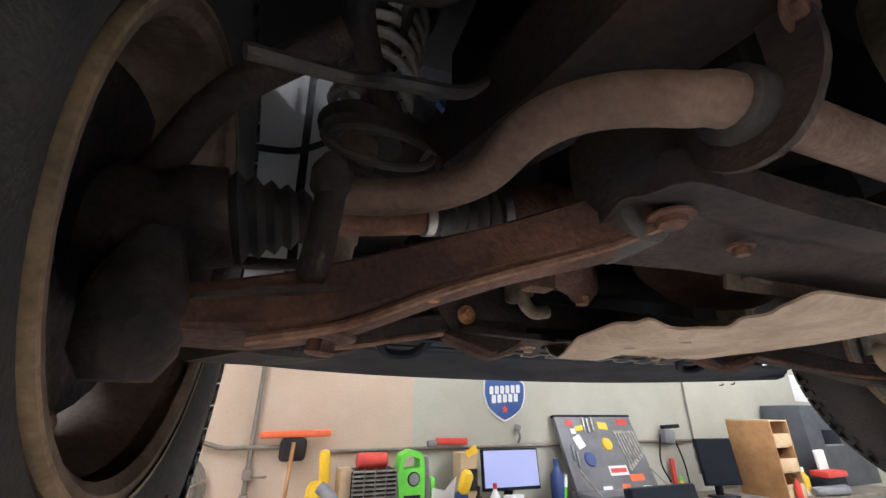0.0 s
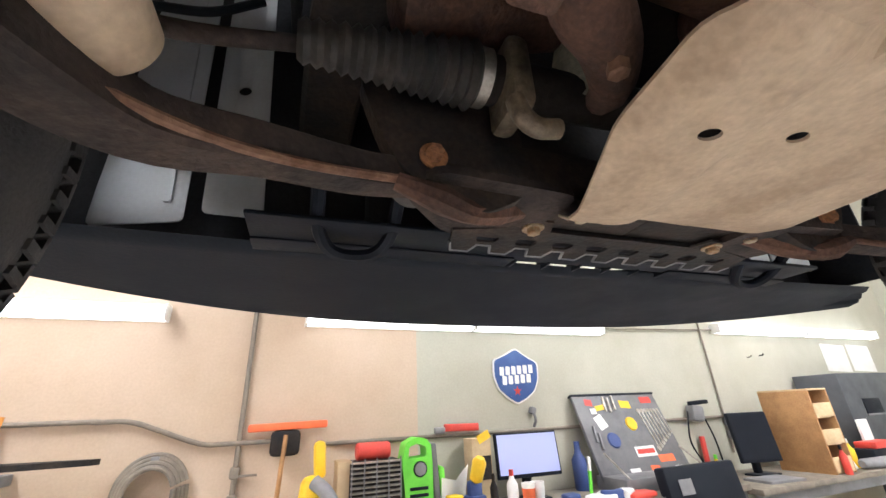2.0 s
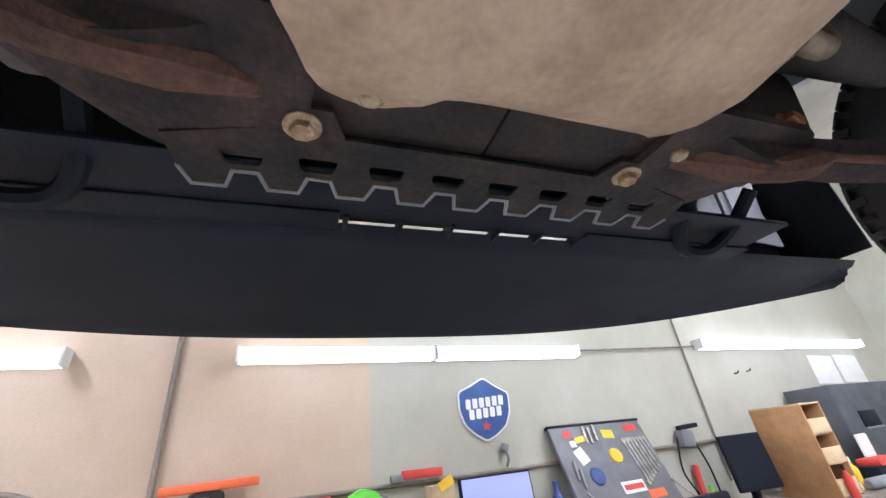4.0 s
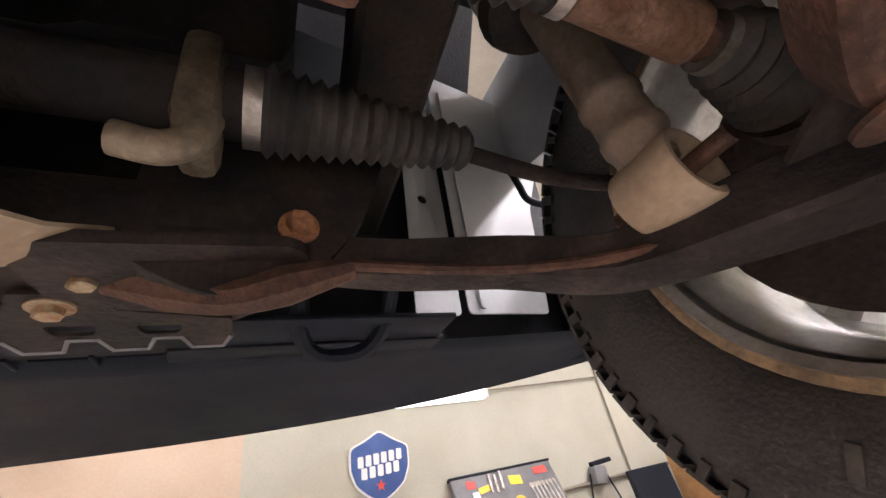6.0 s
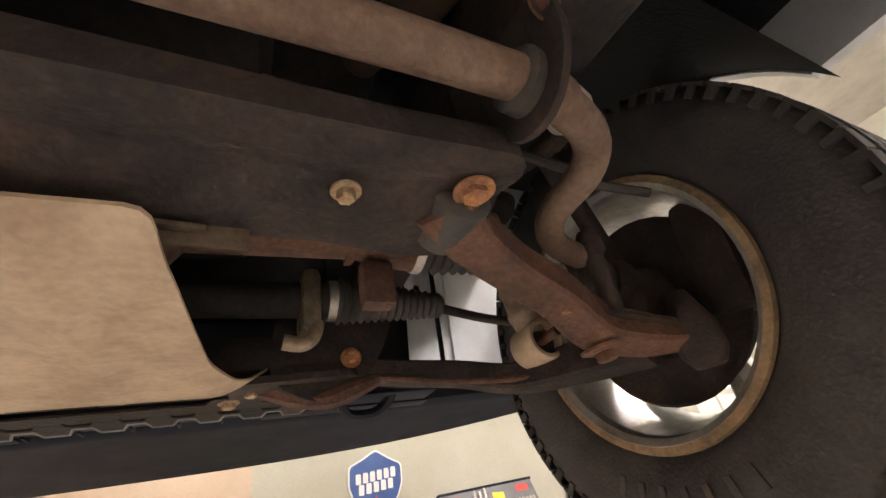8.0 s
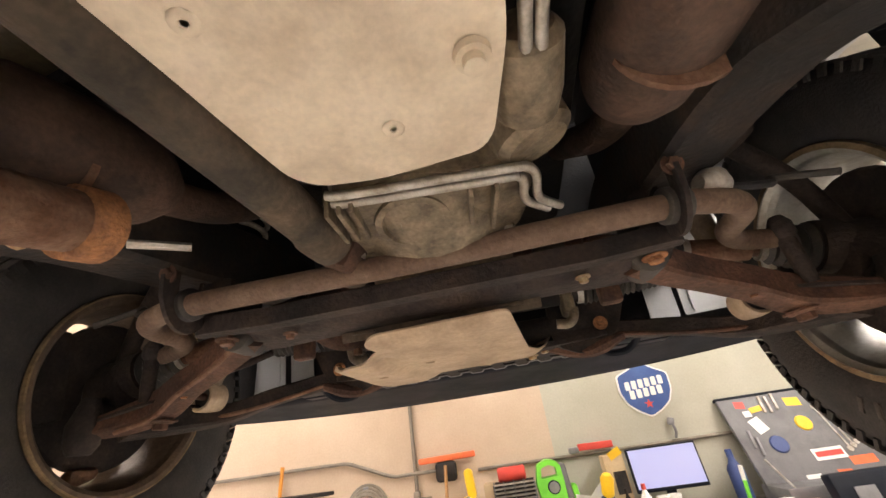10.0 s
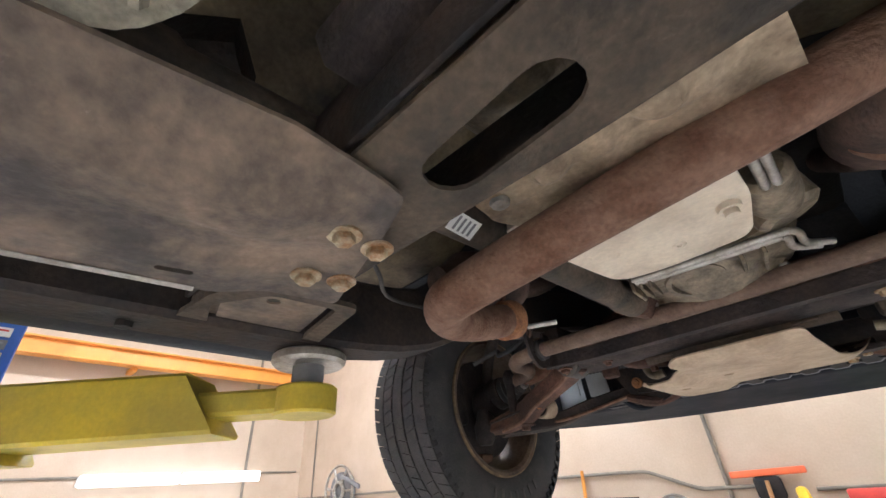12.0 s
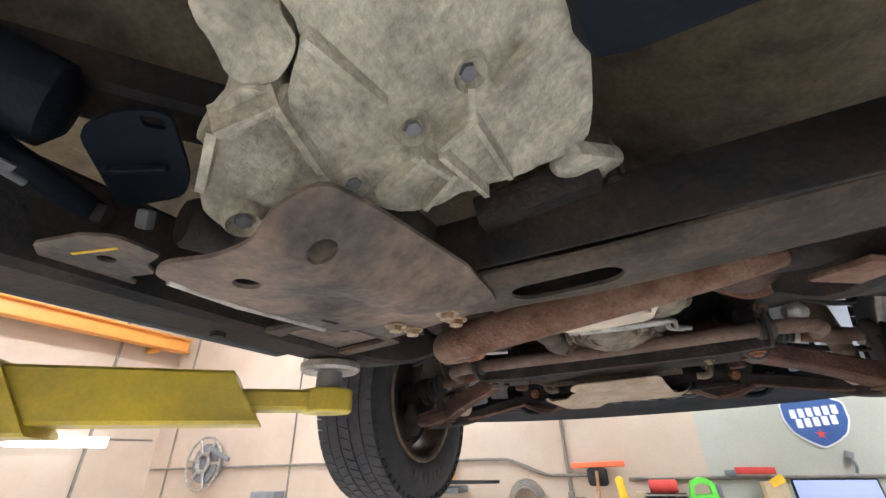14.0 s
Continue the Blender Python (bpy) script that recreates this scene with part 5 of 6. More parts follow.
# wheels
def front_wheel(s):
    c = Vector((s * 0.984, -0.265, 1.815))
    wide, big = 0.985, 1.075
    ax = (s, 0, 0)
    def turned(prof, seg=56):
        return lathe([(h * wide, r * big if r < 0.26 else r + 0.014) for h, r in prof], c, ax, seg)
    rim = part("front_wheel", turned([(-0.118, 0.215), (-0.128, 0.225), (-0.128, 0.236), (-0.116, 0.238), (-0.105, 0.225), (-0.06, 0.212), (0.05, 0.205), (0.10, 0.222),
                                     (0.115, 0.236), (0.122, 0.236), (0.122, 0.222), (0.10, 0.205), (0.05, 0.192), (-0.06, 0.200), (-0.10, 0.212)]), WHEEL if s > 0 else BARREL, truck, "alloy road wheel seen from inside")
    # close profile into a ring without end discs
    me = rim.data
    b = bmesh.new()
    b.from_mesh(me)
    bmesh.ops.delete(b, geom=[f for f in b.faces if len(f.verts) > 4], context="FACES")
    b.to_mesh(me)
    b.free()
    lip = 0.226 if s > 0 else 0.234
    bm = turned([(-0.131, lip), (-0.131, 0.238), (-0.123, 0.240), (-0.123, lip)])
    bmesh.ops.delete(bm, geom=[f for f in bm.faces if len(f.verts) > 4], context="FACES")
    part("rim_lip", bm, LIP, rim, "corroded tan rim lip")
    # spokes and centre
    for i in range(6):
        a = i * math.pi / 3 + 0.3
        d = Vector((0, math.cos(a), math.sin(a)))
        path = [c + Vector((s * 0.085, 0, 0)) + d * 0.05, c + Vector((s * 0.09, 0, 0)) + d * 0.13, c + Vector((s * 0.075, 0, 0)) + d * 0.215]
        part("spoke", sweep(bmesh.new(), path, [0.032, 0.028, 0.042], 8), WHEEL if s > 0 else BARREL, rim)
    part("hub_centre", lathe([(0.04, 0.075), (0.09, 0.08), (0.10, 0.05)], c, ax, 28), WHEEL, rim)
    # tyre carcass
    prof = [(-0.115, 0.236), (-0.130, 0.25), (-0.142, 0.30), (-0.140, 0.345), (-0.128, 0.385), (-0.115, 0.398), (0.115, 0.398), (0.128, 0.385), (0.140, 0.345), (0.142, 0.30), (0.130, 0.25), (0.115, 0.236)]
    bm = turned(prof, 72)
    bmesh.ops.delete(bm, geom=[f for f in bm.faces if len(f.verts) > 4], context="FACES")
    tyre = part("tyre", bm, TYRE, rim, "worn black all-terrain tyre")
    # tread blocks, five rows
    bm = bmesh.new()
    for row, (h, w) in enumerate(((-0.112, 0.05), (-0.056, 0.044), (0, 0.044), (0.056, 0.044), (0.112, 0.05))):
        n = 62
        for i in range(n):
            a0 = (i + 0.12 * row + 0.25 * (row % 2)) * 2 * math.pi / n
            a1 = a0 + 2 * math.pi / n * 0.88
            lean = 0.03 * (1 if row % 2 else -1)
            vs = []
            for r in (0.408, 0.4165 if row in (1, 2, 3) else 0.4145):
                for a, hh in ((a0, h - w / 2), (a1, h - w / 2), (a1 + lean, h + w / 2), (a0 + lean, h + w / 2)):
                    vs.append(bm.verts.new(c + Vector((s * hh * wide, r * math.cos(a), r * math.sin(a)))))
            for q in ((4, 5, 6, 7), (0, 1, 5, 4), (1, 2, 6, 5), (2, 3, 7, 6), (3, 0, 4, 7)):
                bm.faces.new([vs[k] for k in q])
    for i in range(66):
        a = i * 2 * math.pi / 66
        d = Vector((0, math.cos(a), math.sin(a)))
        box((0.006, 0.026, 0.012 + 0.004 * (i % 2)), c + Vector((-s * 0.134 * wide, 0, 0)) + d * 0.400, (math.degrees(a), 0, 0), bm=bm)
    tagged(part("tread", bm, TYRE, tyre, "block tread with shoulder lugs", smooth=False), kind="stuff")
    # raised bars on the inner sidewall
    for i in range(7):
        a = -1.9 + i * 0.13
        d = Vector((0, math.cos(a), math.sin(a)))
        part("sidewall_bar", box((0.004, 0.034, 0.012), c + Vector((-s * 0.1425 * wide, 0, 0)) + d * 0.315, (math.degrees(a) + 0, 0, 0), bevel=0.001), RUBBER, tyre)
    # brake disc, shield and knuckle
    part("brake_disc", lathe([(-0.02, 0.165), (-0.018, 0.17), (0.012, 0.17), (0.014, 0.165)], c, ax, 40), BRAKE, rim, "rusty brake disc")
    bm = lathe([(-0.042, 0.06), (-0.046, 0.182), (-0.038, 0.188), (-0.036, 0.06)], c, ax, 32)
    for v in bm.verts:
        if v.co.y > c.y + 0.06 and v.co.z > c.z + 0.06:
            v.co = c + (v.co - c) * 0.86
    part("dust_shield", bm, BRAKE, rim, "dark dust shield")
    kn = part("steering_knuckle", lathe([(-0.15, 0.05), (-0.14, 0.072), (-0.06, 0.082), (-0.03, 0.06)], c, ax, 20), BRAKE, rim, "dark rusty knuckle")
    part("knuckle_arm", tube([c + Vector((-s * 0.07, 0.01, -0.05)), ball_point(s)], 0.034, 10), BRAKE, kn)
    part("upper_arm_post", tube([c + Vector((-s * 0.07, 0, 0.06)), c + Vector((-s * 0.13, -0.02, 0.20)), c + Vector((-s * 0.27, -0.10, 0.28))], 0.022, 10), BRAKE, kn)
    part("steer_arm", tube([c + Vector((-s * 0.07, 0.03, 0)), c + Vector((-s * 0.09, 0.09, 0.05)), c + Vector((-s * 0.10, 0.12, 0.06))], 0.02, 10), BRAKE, kn)
    if s < 0:
        part("lower_bracket", lumpy(box((0.04, 0.075, 0.035), c + Vector((-s * 0.05, -0.03, -0.190)), (6, 0, 0), bevel=0.015), 0.012, 30), RUST_PALE, rim, "tan rusty bracket")
    part("caliper", lumpy(box((0.10, 0.09, 0.22), c + Vector((-s * 0.02, -0.165, 0.03)), (8, 0, 0), bevel=0.02), 0.006, 20), BRAKE, rim, "rusty brake caliper")


def ball_point(s):
    return Vector((s * 0.845, -0.385, 1.735))


for s in (-1, 1):
    front_wheel(s)
for s in (-1, 1):
    part("upper_control_arm", tube([(s * 0.53, -0.52, 2.12), (s * 0.62, -0.46, 2.10), (s * 0.71, -0.43, 2.09), (s * 0.64, -0.25, 2.10), (s * 0.55, -0.16, 2.13)], 0.02, 10), FRAME, truck, "dark tubular upper control arm")
    part("brake_hose", tube([(s * 0.55, -0.42, 2.02), (s * 0.60, -0.46, 1.95), (s * 0.67, -0.47, 1.93), (s * 0.71, -0.43, 1.96), (s * 0.80, -0.46, 1.93)], 0.008, 8), RUBBER, truck, "thin black brake hose")

for k in (0, 1):
    part("hose_loop", tube([(-0.652 + 0.075 * math.cos(a) + 0.02 * k, -0.30 + 0.02 * k + 0.02 * math.sin(a), 1.982 + (0.044 + 0.012 * k) * math.sin(a)) for a in np.linspace(0.2, 2 * math.pi - 0.1 + 0.4 * k, 18)], 0.0065, 8, 2), RUBBER, truck, "looped dusty brake hose")
part("hose_clip", box((0.016, 0.014, 0.022), (-0.583, -0.30, 1.978), (0, 30, 0), bevel=0.003), BARE, truck)
for x, z in ((-0.575, 2.165), (-0.545, 2.125)):
    part("wire_clip", box((0.022, 0.012, 0.012), (x, -0.25, z), (0, 25, 20), bevel=0.003), SIGN_BLUE, truck, "small blue wire clip")

# transmission
trans = part("transmission", lumpy(lathe([(0, 0.18), (0.01, 0.19), (0.10, 0.165), (0.20, 0.13), (0.72, 0.125), (0.80, 0.11)], (0.05, -0.60, 2.03), (0, -1, 0), 32), 0.006, 16), BELL, truck, "grimy cast-aluminium transmission case")
bell = part("bell_cover", sheet(rounded([(-0.06, -0.795), (0.19, -0.785), (0.205, -0.66), (0.185, -0.585), (-0.085, -0.595), (-0.105, -0.655)], 0.025), (), 0.05,
                              lambda x, y: (x, y, 1.886 + 0.05 * max(0.0, -0.745 - y) + 0.006 * math.sin(x * 40)), 14), BELL, trans, "grimy cast bell-housing cover", bevel=0.008)
part("lower_flange", box((0.26, 0.022, 0.016), (0.05, -0.602, 1.884), (0, 0, 2), bevel=0.004), BELL, bell)
bm = lathe([(0, 0.060), (0.012, 0.057), (0.014, 0.047), (0.002, 0.043), (0.002, 0.024), (0.012, 0.019), (0.012, 0.001)], (0.030, -0.700, 1.882), (0, -0.2, -1), 32)
part("access_cover", bm, BELL, bell, "round cast access cover")
for x in (-0.075, -0.058, -0.041, 0.115, 0.150):
    part("rib", box((0.007, 0.10 if x < 0 else 0.14, 0.036), (x, -0.735 if x < 0 else -0.69, 1.884), (6, 0, 6), bevel=0.002), BELL, bell)
for x, y in ((-0.085, -0.625), (-0.02, -0.612), (0.10, -0.607), (0.17, -0.61)):
    part("cover_bolt", lathe([(0, 0.011), (0.008, 0.010)], (x, y, 1.880), (0, 0, -1), 6), BARE, bell)
bm = sheet(rounded([(-0.118, -1.17), (0.172, -1.17), (0.182, -0.98), (0.162, -0.86), (0.145, -0.836), (0.02, -0.826), (-0.05, -0.838), (-0.074, -0.865), (-0.092, -1.01)], 0.025), (), 0.055,
           lambda x, y: (x, y, 1.868 + 0.02 * max(0.0, -1.10 - y) - 0.002 * math.sin(x * 18) * math.sin(y * 15)), 14)
pan = part("oil_pan", bm, PAN, trans, "clean pale aluminium oil pan", bevel=0.012)
part("drain_plug", lathe([(0, 0.017), (0.008, 0.016), (0.008, 0.010), (0.018, 0.010)], (0.150, -0.964, 1.868), (0, 0, -1), 18), PAN, pan)
for x, y in ((-0.07, -0.985), (-0.03, -0.96), (-0.05, -1.05), (0.06, -0.90)):
    part("dent", lathe([(0, 0.012), (0.0015, 0.010), (0.0015, 0.004), (0, 0.003)], (x, y, 1.868), (0, 0, -1), 12), PAN, pan)
part("converter_cover", lathe([(0, 0.055), (0.05, 0.052), (0.06, 0.04)], (0.20, -0.80, 1.95), (0.3, 0.2, -1), 20), BELL, trans)
for k in (0, 1):
    d = 0.019 * k
    part("cooler_line", tube([(-0.062, -0.800 + d, 1.882), (-0.03, -0.797 + d, 1.878), (0.17 - d * 0.3, -0.776 + d, 1.878), (0.200 - d * 0.7, -0.768 + d * 0.8, 1.879), (0.212 - d * 0.9, -0.745 + d * 0.4, 1.879), (0.214 - d, -0.705, 1.878),
                              (0.222 - d, -0.682, 1.878), (0.252 - d, -0.648, 1.880)], 0.0068, 10, 4), BARE, trans, "bright steel cooler line")
    part("cooler_line", tube([(0.200 + 0.014 * k, -0.935, 1.885), (0.200 + 0.014 * k, -1.03, 1.89), (0.205 + 0.014 * k, -1.22, 1.93)], 0.0068, 10), BARE, trans, "bright steel cooler line")
part("line_union", lathe([(0, 0.036), (0.03, 0.04), (0.09, 0.038), (0.10, 0.028)], (0.205, -0.845, 1.905), (0, -1, 0.1), 20), BELL, trans, "cast line fitting")
part("sump_window", lumpy(box((0.27, 0.03, 0.055), (0.035, -0.50, 1.872), (20, 0, 2), bevel=0.008), 0.004, 30), SKID, trans, "pale dented stay plate")

# front propeller shaft
prop = part("front_propeller_shaft", lathe([(0, 0.02), (0.01, 0.036), (0.06, 0.038), (0.07, 0.033), (0.95, 0.033), (0.96, 0.04), (1.02, 0.04)], (-0.115, -0.66, 1.885), (-0.04, -1, 0.0), 22), FRAME_DUST, truck, "dusty grey front propeller shaft")
part("joint", box((0.07, 0.06, 0.06), (-0.113, -0.635, 1.885), (0, 30, 0), bevel=0.014), RUST, prop, "rusty universal joint")
part("flange", lathe([(0, 0.045), (0.02, 0.045)], (-0.11, -0.60, 1.885), (0, 1, 0), 20), FRAME, prop)

# exhaust
exh = part("exhaust_crossover", tube([(-0.334, -0.87, 1.868), (-0.33, -0.94, 1.845), (-0.320, -1.02, 1.823), (-0.298, -1.10, 1.806), (-0.250, -1.165, 1.797), (-0.185, -1.190, 1.796), (0.0, -1.178, 1.820), (0.22, -1.150, 1.854),
                                      (0.34, -1.125, 1.880), (0.40, -1.06, 1.91), (0.41, -0.98, 1.94)], 0.037, 22), RUST_PALE, truck, "rusty brown exhaust crossover pipe")
part("weld_ring", lathe([(-0.008, 0.037), (-0.006, 0.045), (0.03, 0.046), (0.034, 0.037)], (-0.334, -0.885, 1.862), (0, 1, 0.3), 24), ORANGE_RUST, exh, "orange-rusted pipe collar")
for s, y in ((1, -0.84), (-1, -0.88)):
    part("catalyst", lathe([(-0.18, 0.03), (-0.14, 0.045), (-0.10, 0.072), (-0.04, 0.078), (0.06, 0.078), (0.10, 0.066), (0.14, 0.04)], (s * 0.375, y, 1.975), (0.0, 1, 0.25), 26), CAT_RUST, exh, "dark rusty catalyst bulge")
    part("down_pipe", tube([(s * 0.385, y + 0.12, 2.0), (s * 0.37, y + 0.26, 2.05), (s * 0.34, y + 0.42, 2.16)], 0.032, 14), CAT_RUST, exh)
    part("seam", lathe([(-0.03, 0.079), (-0.03, 0.083), (-0.02, 0.083), (-0.02, 0.079)], (s * 0.385, y, 1.965), (0, 1, 0.25), 26), RUST_PALE, exh)
part("rear_pipe", tube([(0.40, -0.98, 1.93), (0.44, -1.15, 1.88), (0.48, -1.4, 1.87), (0.46, -1.9, 1.90), (0.44, -3.0, 1.93)], 0.042, 16), BRAKE, exh)
part("hanger_plate", box((0.10, 0.12, 0.012), (0.45, -1.21, 1.79), (10, 8, 20), bevel=0.004), RUST_PALE, exh)
def shield(x, y):
    z = 1.864 + 0.005 * math.sin(x * 60) * (1 if y < -1.22 else 0.3) + 0.02 * max(0.0, -1.27 - y) / 0.03
    for u, v in ((0.021, -1.248), (0.151, -1.250)):
        z -= 0.016 * math.exp(-(((x - u) ** 2 + (y - v) ** 2) / 0.024 ** 2) ** 3)
    return x, y, z


part("heat_shield", sheet(rounded([(-0.085, -1.305), (0.26, -1.300), (0.27, -1.16), (-0.07, -1.15), (-0.095, -1.21)], 0.015), (), 0.003, shield, 40), SHIELD, exh, "dented bright heat shield")
part("shield_bolt", lathe([(0, 0.014), (0.006, 0.012)], (-0.055, -1.25, 1.858), (0, 0, -1), 14), BARE, exh)
part("catalyst_stud", tube([(-0.30, -0.845, 1.845), (-0.25, -0.80, 1.85)], 0.006, 8, 1), BARE, exh, "bright stud")
part("sensor", lathe([(0, 0.012), (0.04, 0.012), (0.05, 0.007)], (-0.37, -0.92, 1.86), (0.6, 0, -1), 6), ZINC, exh)

# transmission crossmember
def tx_shape(x, y):
    return x, y + 0.09 * x * 0.5, 1.789 + 0.05 * max(0.0, (abs(y + 1.40) - 0.055) / 0.02) ** 1.5 * 0.35 + 0.06 * max(0, x - 0.1)


bm = sheet(rounded([(-0.46, -1.47), (0.50, -1.47), (0.50, -1.33), (-0.46, -1.33)], 0.02), [slot_of(-0.002, -1.398, 0.102, -1.408, 0.030), slot_of(-0.30, -1.40, -0.27, -1.40, 0.012)], 0.006, tx_shape, 16)
tx = part("transmission_crossmember", bm, FRAME_DUST, truck, "wide dusty stamped crossmember with slots")
for y in (-1.325, -1.475):
    part("side_flange", box((0.94, 0.008, 0.09), (0.02, y + 0.001, 1.855), (0, -1.2, 2.6), bevel=0.003), FRAME, tx)
part("mount_pad", box((0.17, 0.06, 0.045), (0.048, -1.492, 1.890), (14, -8, 6), bevel=0.006), BRAKE, tx, "rusty mount pad")
eb = part("end_bracket", sheet(rounded([(-0.54, -1.51), (-0.36, -1.485), (-0.305, -1.44), (-0.30, -1.30), (-0.53, -1.265)], 0.015), [rounded([(-0.495, -1.45), (-0.40, -1.475), (-0.325, -1.42), (-0.32, -1.325), (-0.48, -1.305)], 0.012)], 0.008,
                          lambda x, y: (x, y, 1.778)), FRAME_DUST, tx, "flat end bracket with a window")
part("closing_plate", sheet(rounded([(-0.478, -1.445), (-0.40, -1.462), (-0.335, -1.41), (-0.33, -1.333), (-0.47, -1.315)], 0.008), [ring_of((-0.36, -1.405, 0.010, 0.010))], 0.004, lambda x, y: (x, y, 1.786)), PLATE, eb, "paler closing plate with a hole")

# transfer case skid plate
def tplate(x, y):
    z = np.interp(y, [-1.80, -1.72, -1.5, -1.44, -1.36], [1.737, 1.733, 1.752, 1.770, 1.776])
    k = x - np.interp(y, [-1.80, -1.36], [-0.135, -0.098])
    z += max(0.0, k) * np.interp(y, [-1.80, -1.52, -1.43], [0.55, 0.65, 0.12])
    z += 0.008 * math.exp(-((x + 0.195) / 0.030) ** 4) * np.interp(y, [-1.68, -1.62, -1.46, -1.41], [0, 1, 1, 0])
    return x, y, float(z)


out = [(-0.300, -1.34), (-0.050, -1.415), (-0.046, -1.47), (-0.055, -1.72), (-0.066, -1.775), (-0.105, -1.788), (-0.145, -1.776), (-0.19, -1.774), (-0.245, -1.79), (-0.275, -1.78), (-0.30, -1.5)]
bm = sheet(rounded(out, 0.016), [ring_of((-0.111, -1.722, 0.014, 0.014)), ring_of((-0.212, -1.722, 0.014, 0.014)), slot_of(-0.26, -1.56, -0.26, -1.535, 0.005)], 0.005, tplate, 24)
tp = part("transfer_skid_plate", bm, PLATE, truck, "dusty scratched transfer-case skid plate")
for x, y in ((-0.129, -1.433), (-0.136, -1.387), (-0.234, -1.42), (-0.228, -1.375)):
    bolt((x, y, tplate(x, y)[2]), (0, 0, -1), 0.012, tp, ZINC)

part("worn_edge", sweep(bmesh.new(), [(x, y, tplate(x, y)[2] - 0.001) for x, y in [(-0.296, -1.52), (-0.288, -1.60), (-0.281, -1.68), (-0.274, -1.765)]], 0.0032, 6), BARE, tp, "bright worn edge")

# transfer case
def case_bottom(x, y):
    """Height of the casting's underside, which rises to one side."""
    return 1.846 + 0.42 * (x + 0.01)


def casting(outline, depth, lift, seed, cuts=22):
    """A rough cast block over that outline: its underside is pitted and its rim drawn in."""
    def shape(x, y):
        z = case_bottom(x, y) + lift
        p = Vector((x, y, seed))
        return x, y, z + 0.006 * noise.noise(p * 16) + 0.004 * noise.noise(p * 45) + 0.002 * noise.noise(p * 120)
    return sheet(rounded(outline, 0.022), (), depth, shape, cuts)


bm = casting([(-0.03, -1.99), (-0.021, -1.849), (-0.069, -1.824), (-0.086, -1.773), (-0.092, -1.706), (-0.08, -1.652), (-0.051, -1.622), (0.0, -1.600), (0.039, -1.585), (0.081, -1.566), (0.135, -1.552), (0.150, -1.62), (0.168, -1.75), (0.16, -1.99)], 0.20, 0.0, 3, 30)
case = part("transfer_case", bm, CAST, truck, "grey corroded cast-aluminium transfer case", bevel=0.012)
bm = casting([(-0.070, -1.824), (-0.088, -1.769), (-0.094, -1.715), (-0.12, -1.70), (-0.163, -1.712), (-0.197, -1.745), (-0.20, -1.79), (-0.160, -1.824), (-0.12, -1.842), (-0.09, -1.853)], 0.16, 0.008, 5, 16)
part("chain_housing", bm, CAST, case, "grey cast chain housing", bevel=0.012)
bm = casting([(-0.03, -1.93), (-0.075, -1.90), (-0.082, -1.875), (-0.092, -1.852), (-0.073, -1.829), (-0.036, -1.842), (-0.032, -1.868), (-0.01, -1.885)], 0.14, 0.012, 9, 12)
part("shift_motor", bm, CAST, case, "pitted cast motor cover", bevel=0.010)
for x, y in ((0.054, -1.738), (-0.010, -1.728), (-0.083, -1.721), (-0.175, -1.765)):
    z = case_bottom(x, y)
    part("boss", lathe([(-0.03, 0.024), (0.004, 0.019), (0.008, 0.016), (0.000, 0.011), (0.000, 0.001)], (x, y, z), (0.4, 0.0, -1), 18), CAST, case)
    part("boss_bolt", lathe([(0.000, 0.009), (0.005, 0.008)], (x, y, z), (0.4, 0.0, -1), 6), GREY, case)


def rib(name, x0, y0, x1, y1, h, w):
    pts = [(x0 + (x1 - x0) * t, y0 + (y1 - y0) * t) for t in np.linspace(0, 1, 6)]
    part(name, sweep(bmesh.new(), [(x, y, case_bottom(x, y)) for x, y in pts], 1.0, section=[(-w * 0.6, -h), (w * 0.6, -h), (w, 0.02), (-w, 0.02)]), CAST, case)


for q in ((0.041, -1.701, 0.043, -1.597), (0.041, -1.701, -0.002, -1.697), (0.0, -1.690, 0.012, -1.597), (-0.018, -1.700, -0.075, -1.695), (-0.020, -1.712, -0.005, -1.655), (-0.005, -1.655, -0.052, -1.640), (0.107, -1.721, 0.068, -1.712), (0.054, -1.73, 0.041, -1.70)):
    rib("rib", *q, 0.017, 0.005)
for q in ((-0.024, -1.849, -0.012, -1.769), (-0.071, -1.826, -0.090, -1.755), (-0.090, -1.755, -0.094, -1.715), (-0.071, -1.826, -0.118, -1.842), (-0.118, -1.842, -0.165, -1.815)):
    rib("seam_flange", *q, 0.011, 0.006)
bm = lathe([(0, 0.04), (0.01, 0.052), (0.06, 0.055), (0.075, 0.045), (0.10, 0.04)], (-0.20, -1.70, 1.905), (-0.1, -1, 0.05), 26)
lumpy(bm, 0.006, 24)
part("front_output", bm, CAST, case, "grey output housing")
bolt((-0.192, -1.742, 1.792), (-0.5, 0.4, -1), 0.011, case, CAST)
part("rear_output", lumpy(lathe([(0, 0.12), (0.10, 0.11), (0.14, 0.085), (0.26, 0.075)], (0.02, -1.88, 2.03), (0, -1, 0), 26), 0.008, 18), CAST, case)
part("mount_ear", lumpy(box((0.095, 0.055, 0.03), (0.125, -1.515, 1.905), (0, -14, 55), bevel=0.012), 0.004, 26), CAST, case)
part("mount_bolt", lathe([(-0.03, 0.010), (0.012, 0.010)], (0.150, -1.478, 1.902), (0, 0, -1), 6), BRAKE, case)

# underbody items by the rail
part("body_brace", sweep(bmesh.new(), [(-0.62, -2.15, 1.99), (-0.20, -1.55, 2.02)], 1.0, section=[(-0.04, -0.02), (-0.03, -0.028), (0.03, -0.028), (0.04, -0.02), (0.04, 0.03), (-0.04, 0.03)]), FRAME, truck, "dark diagonal floor brace")
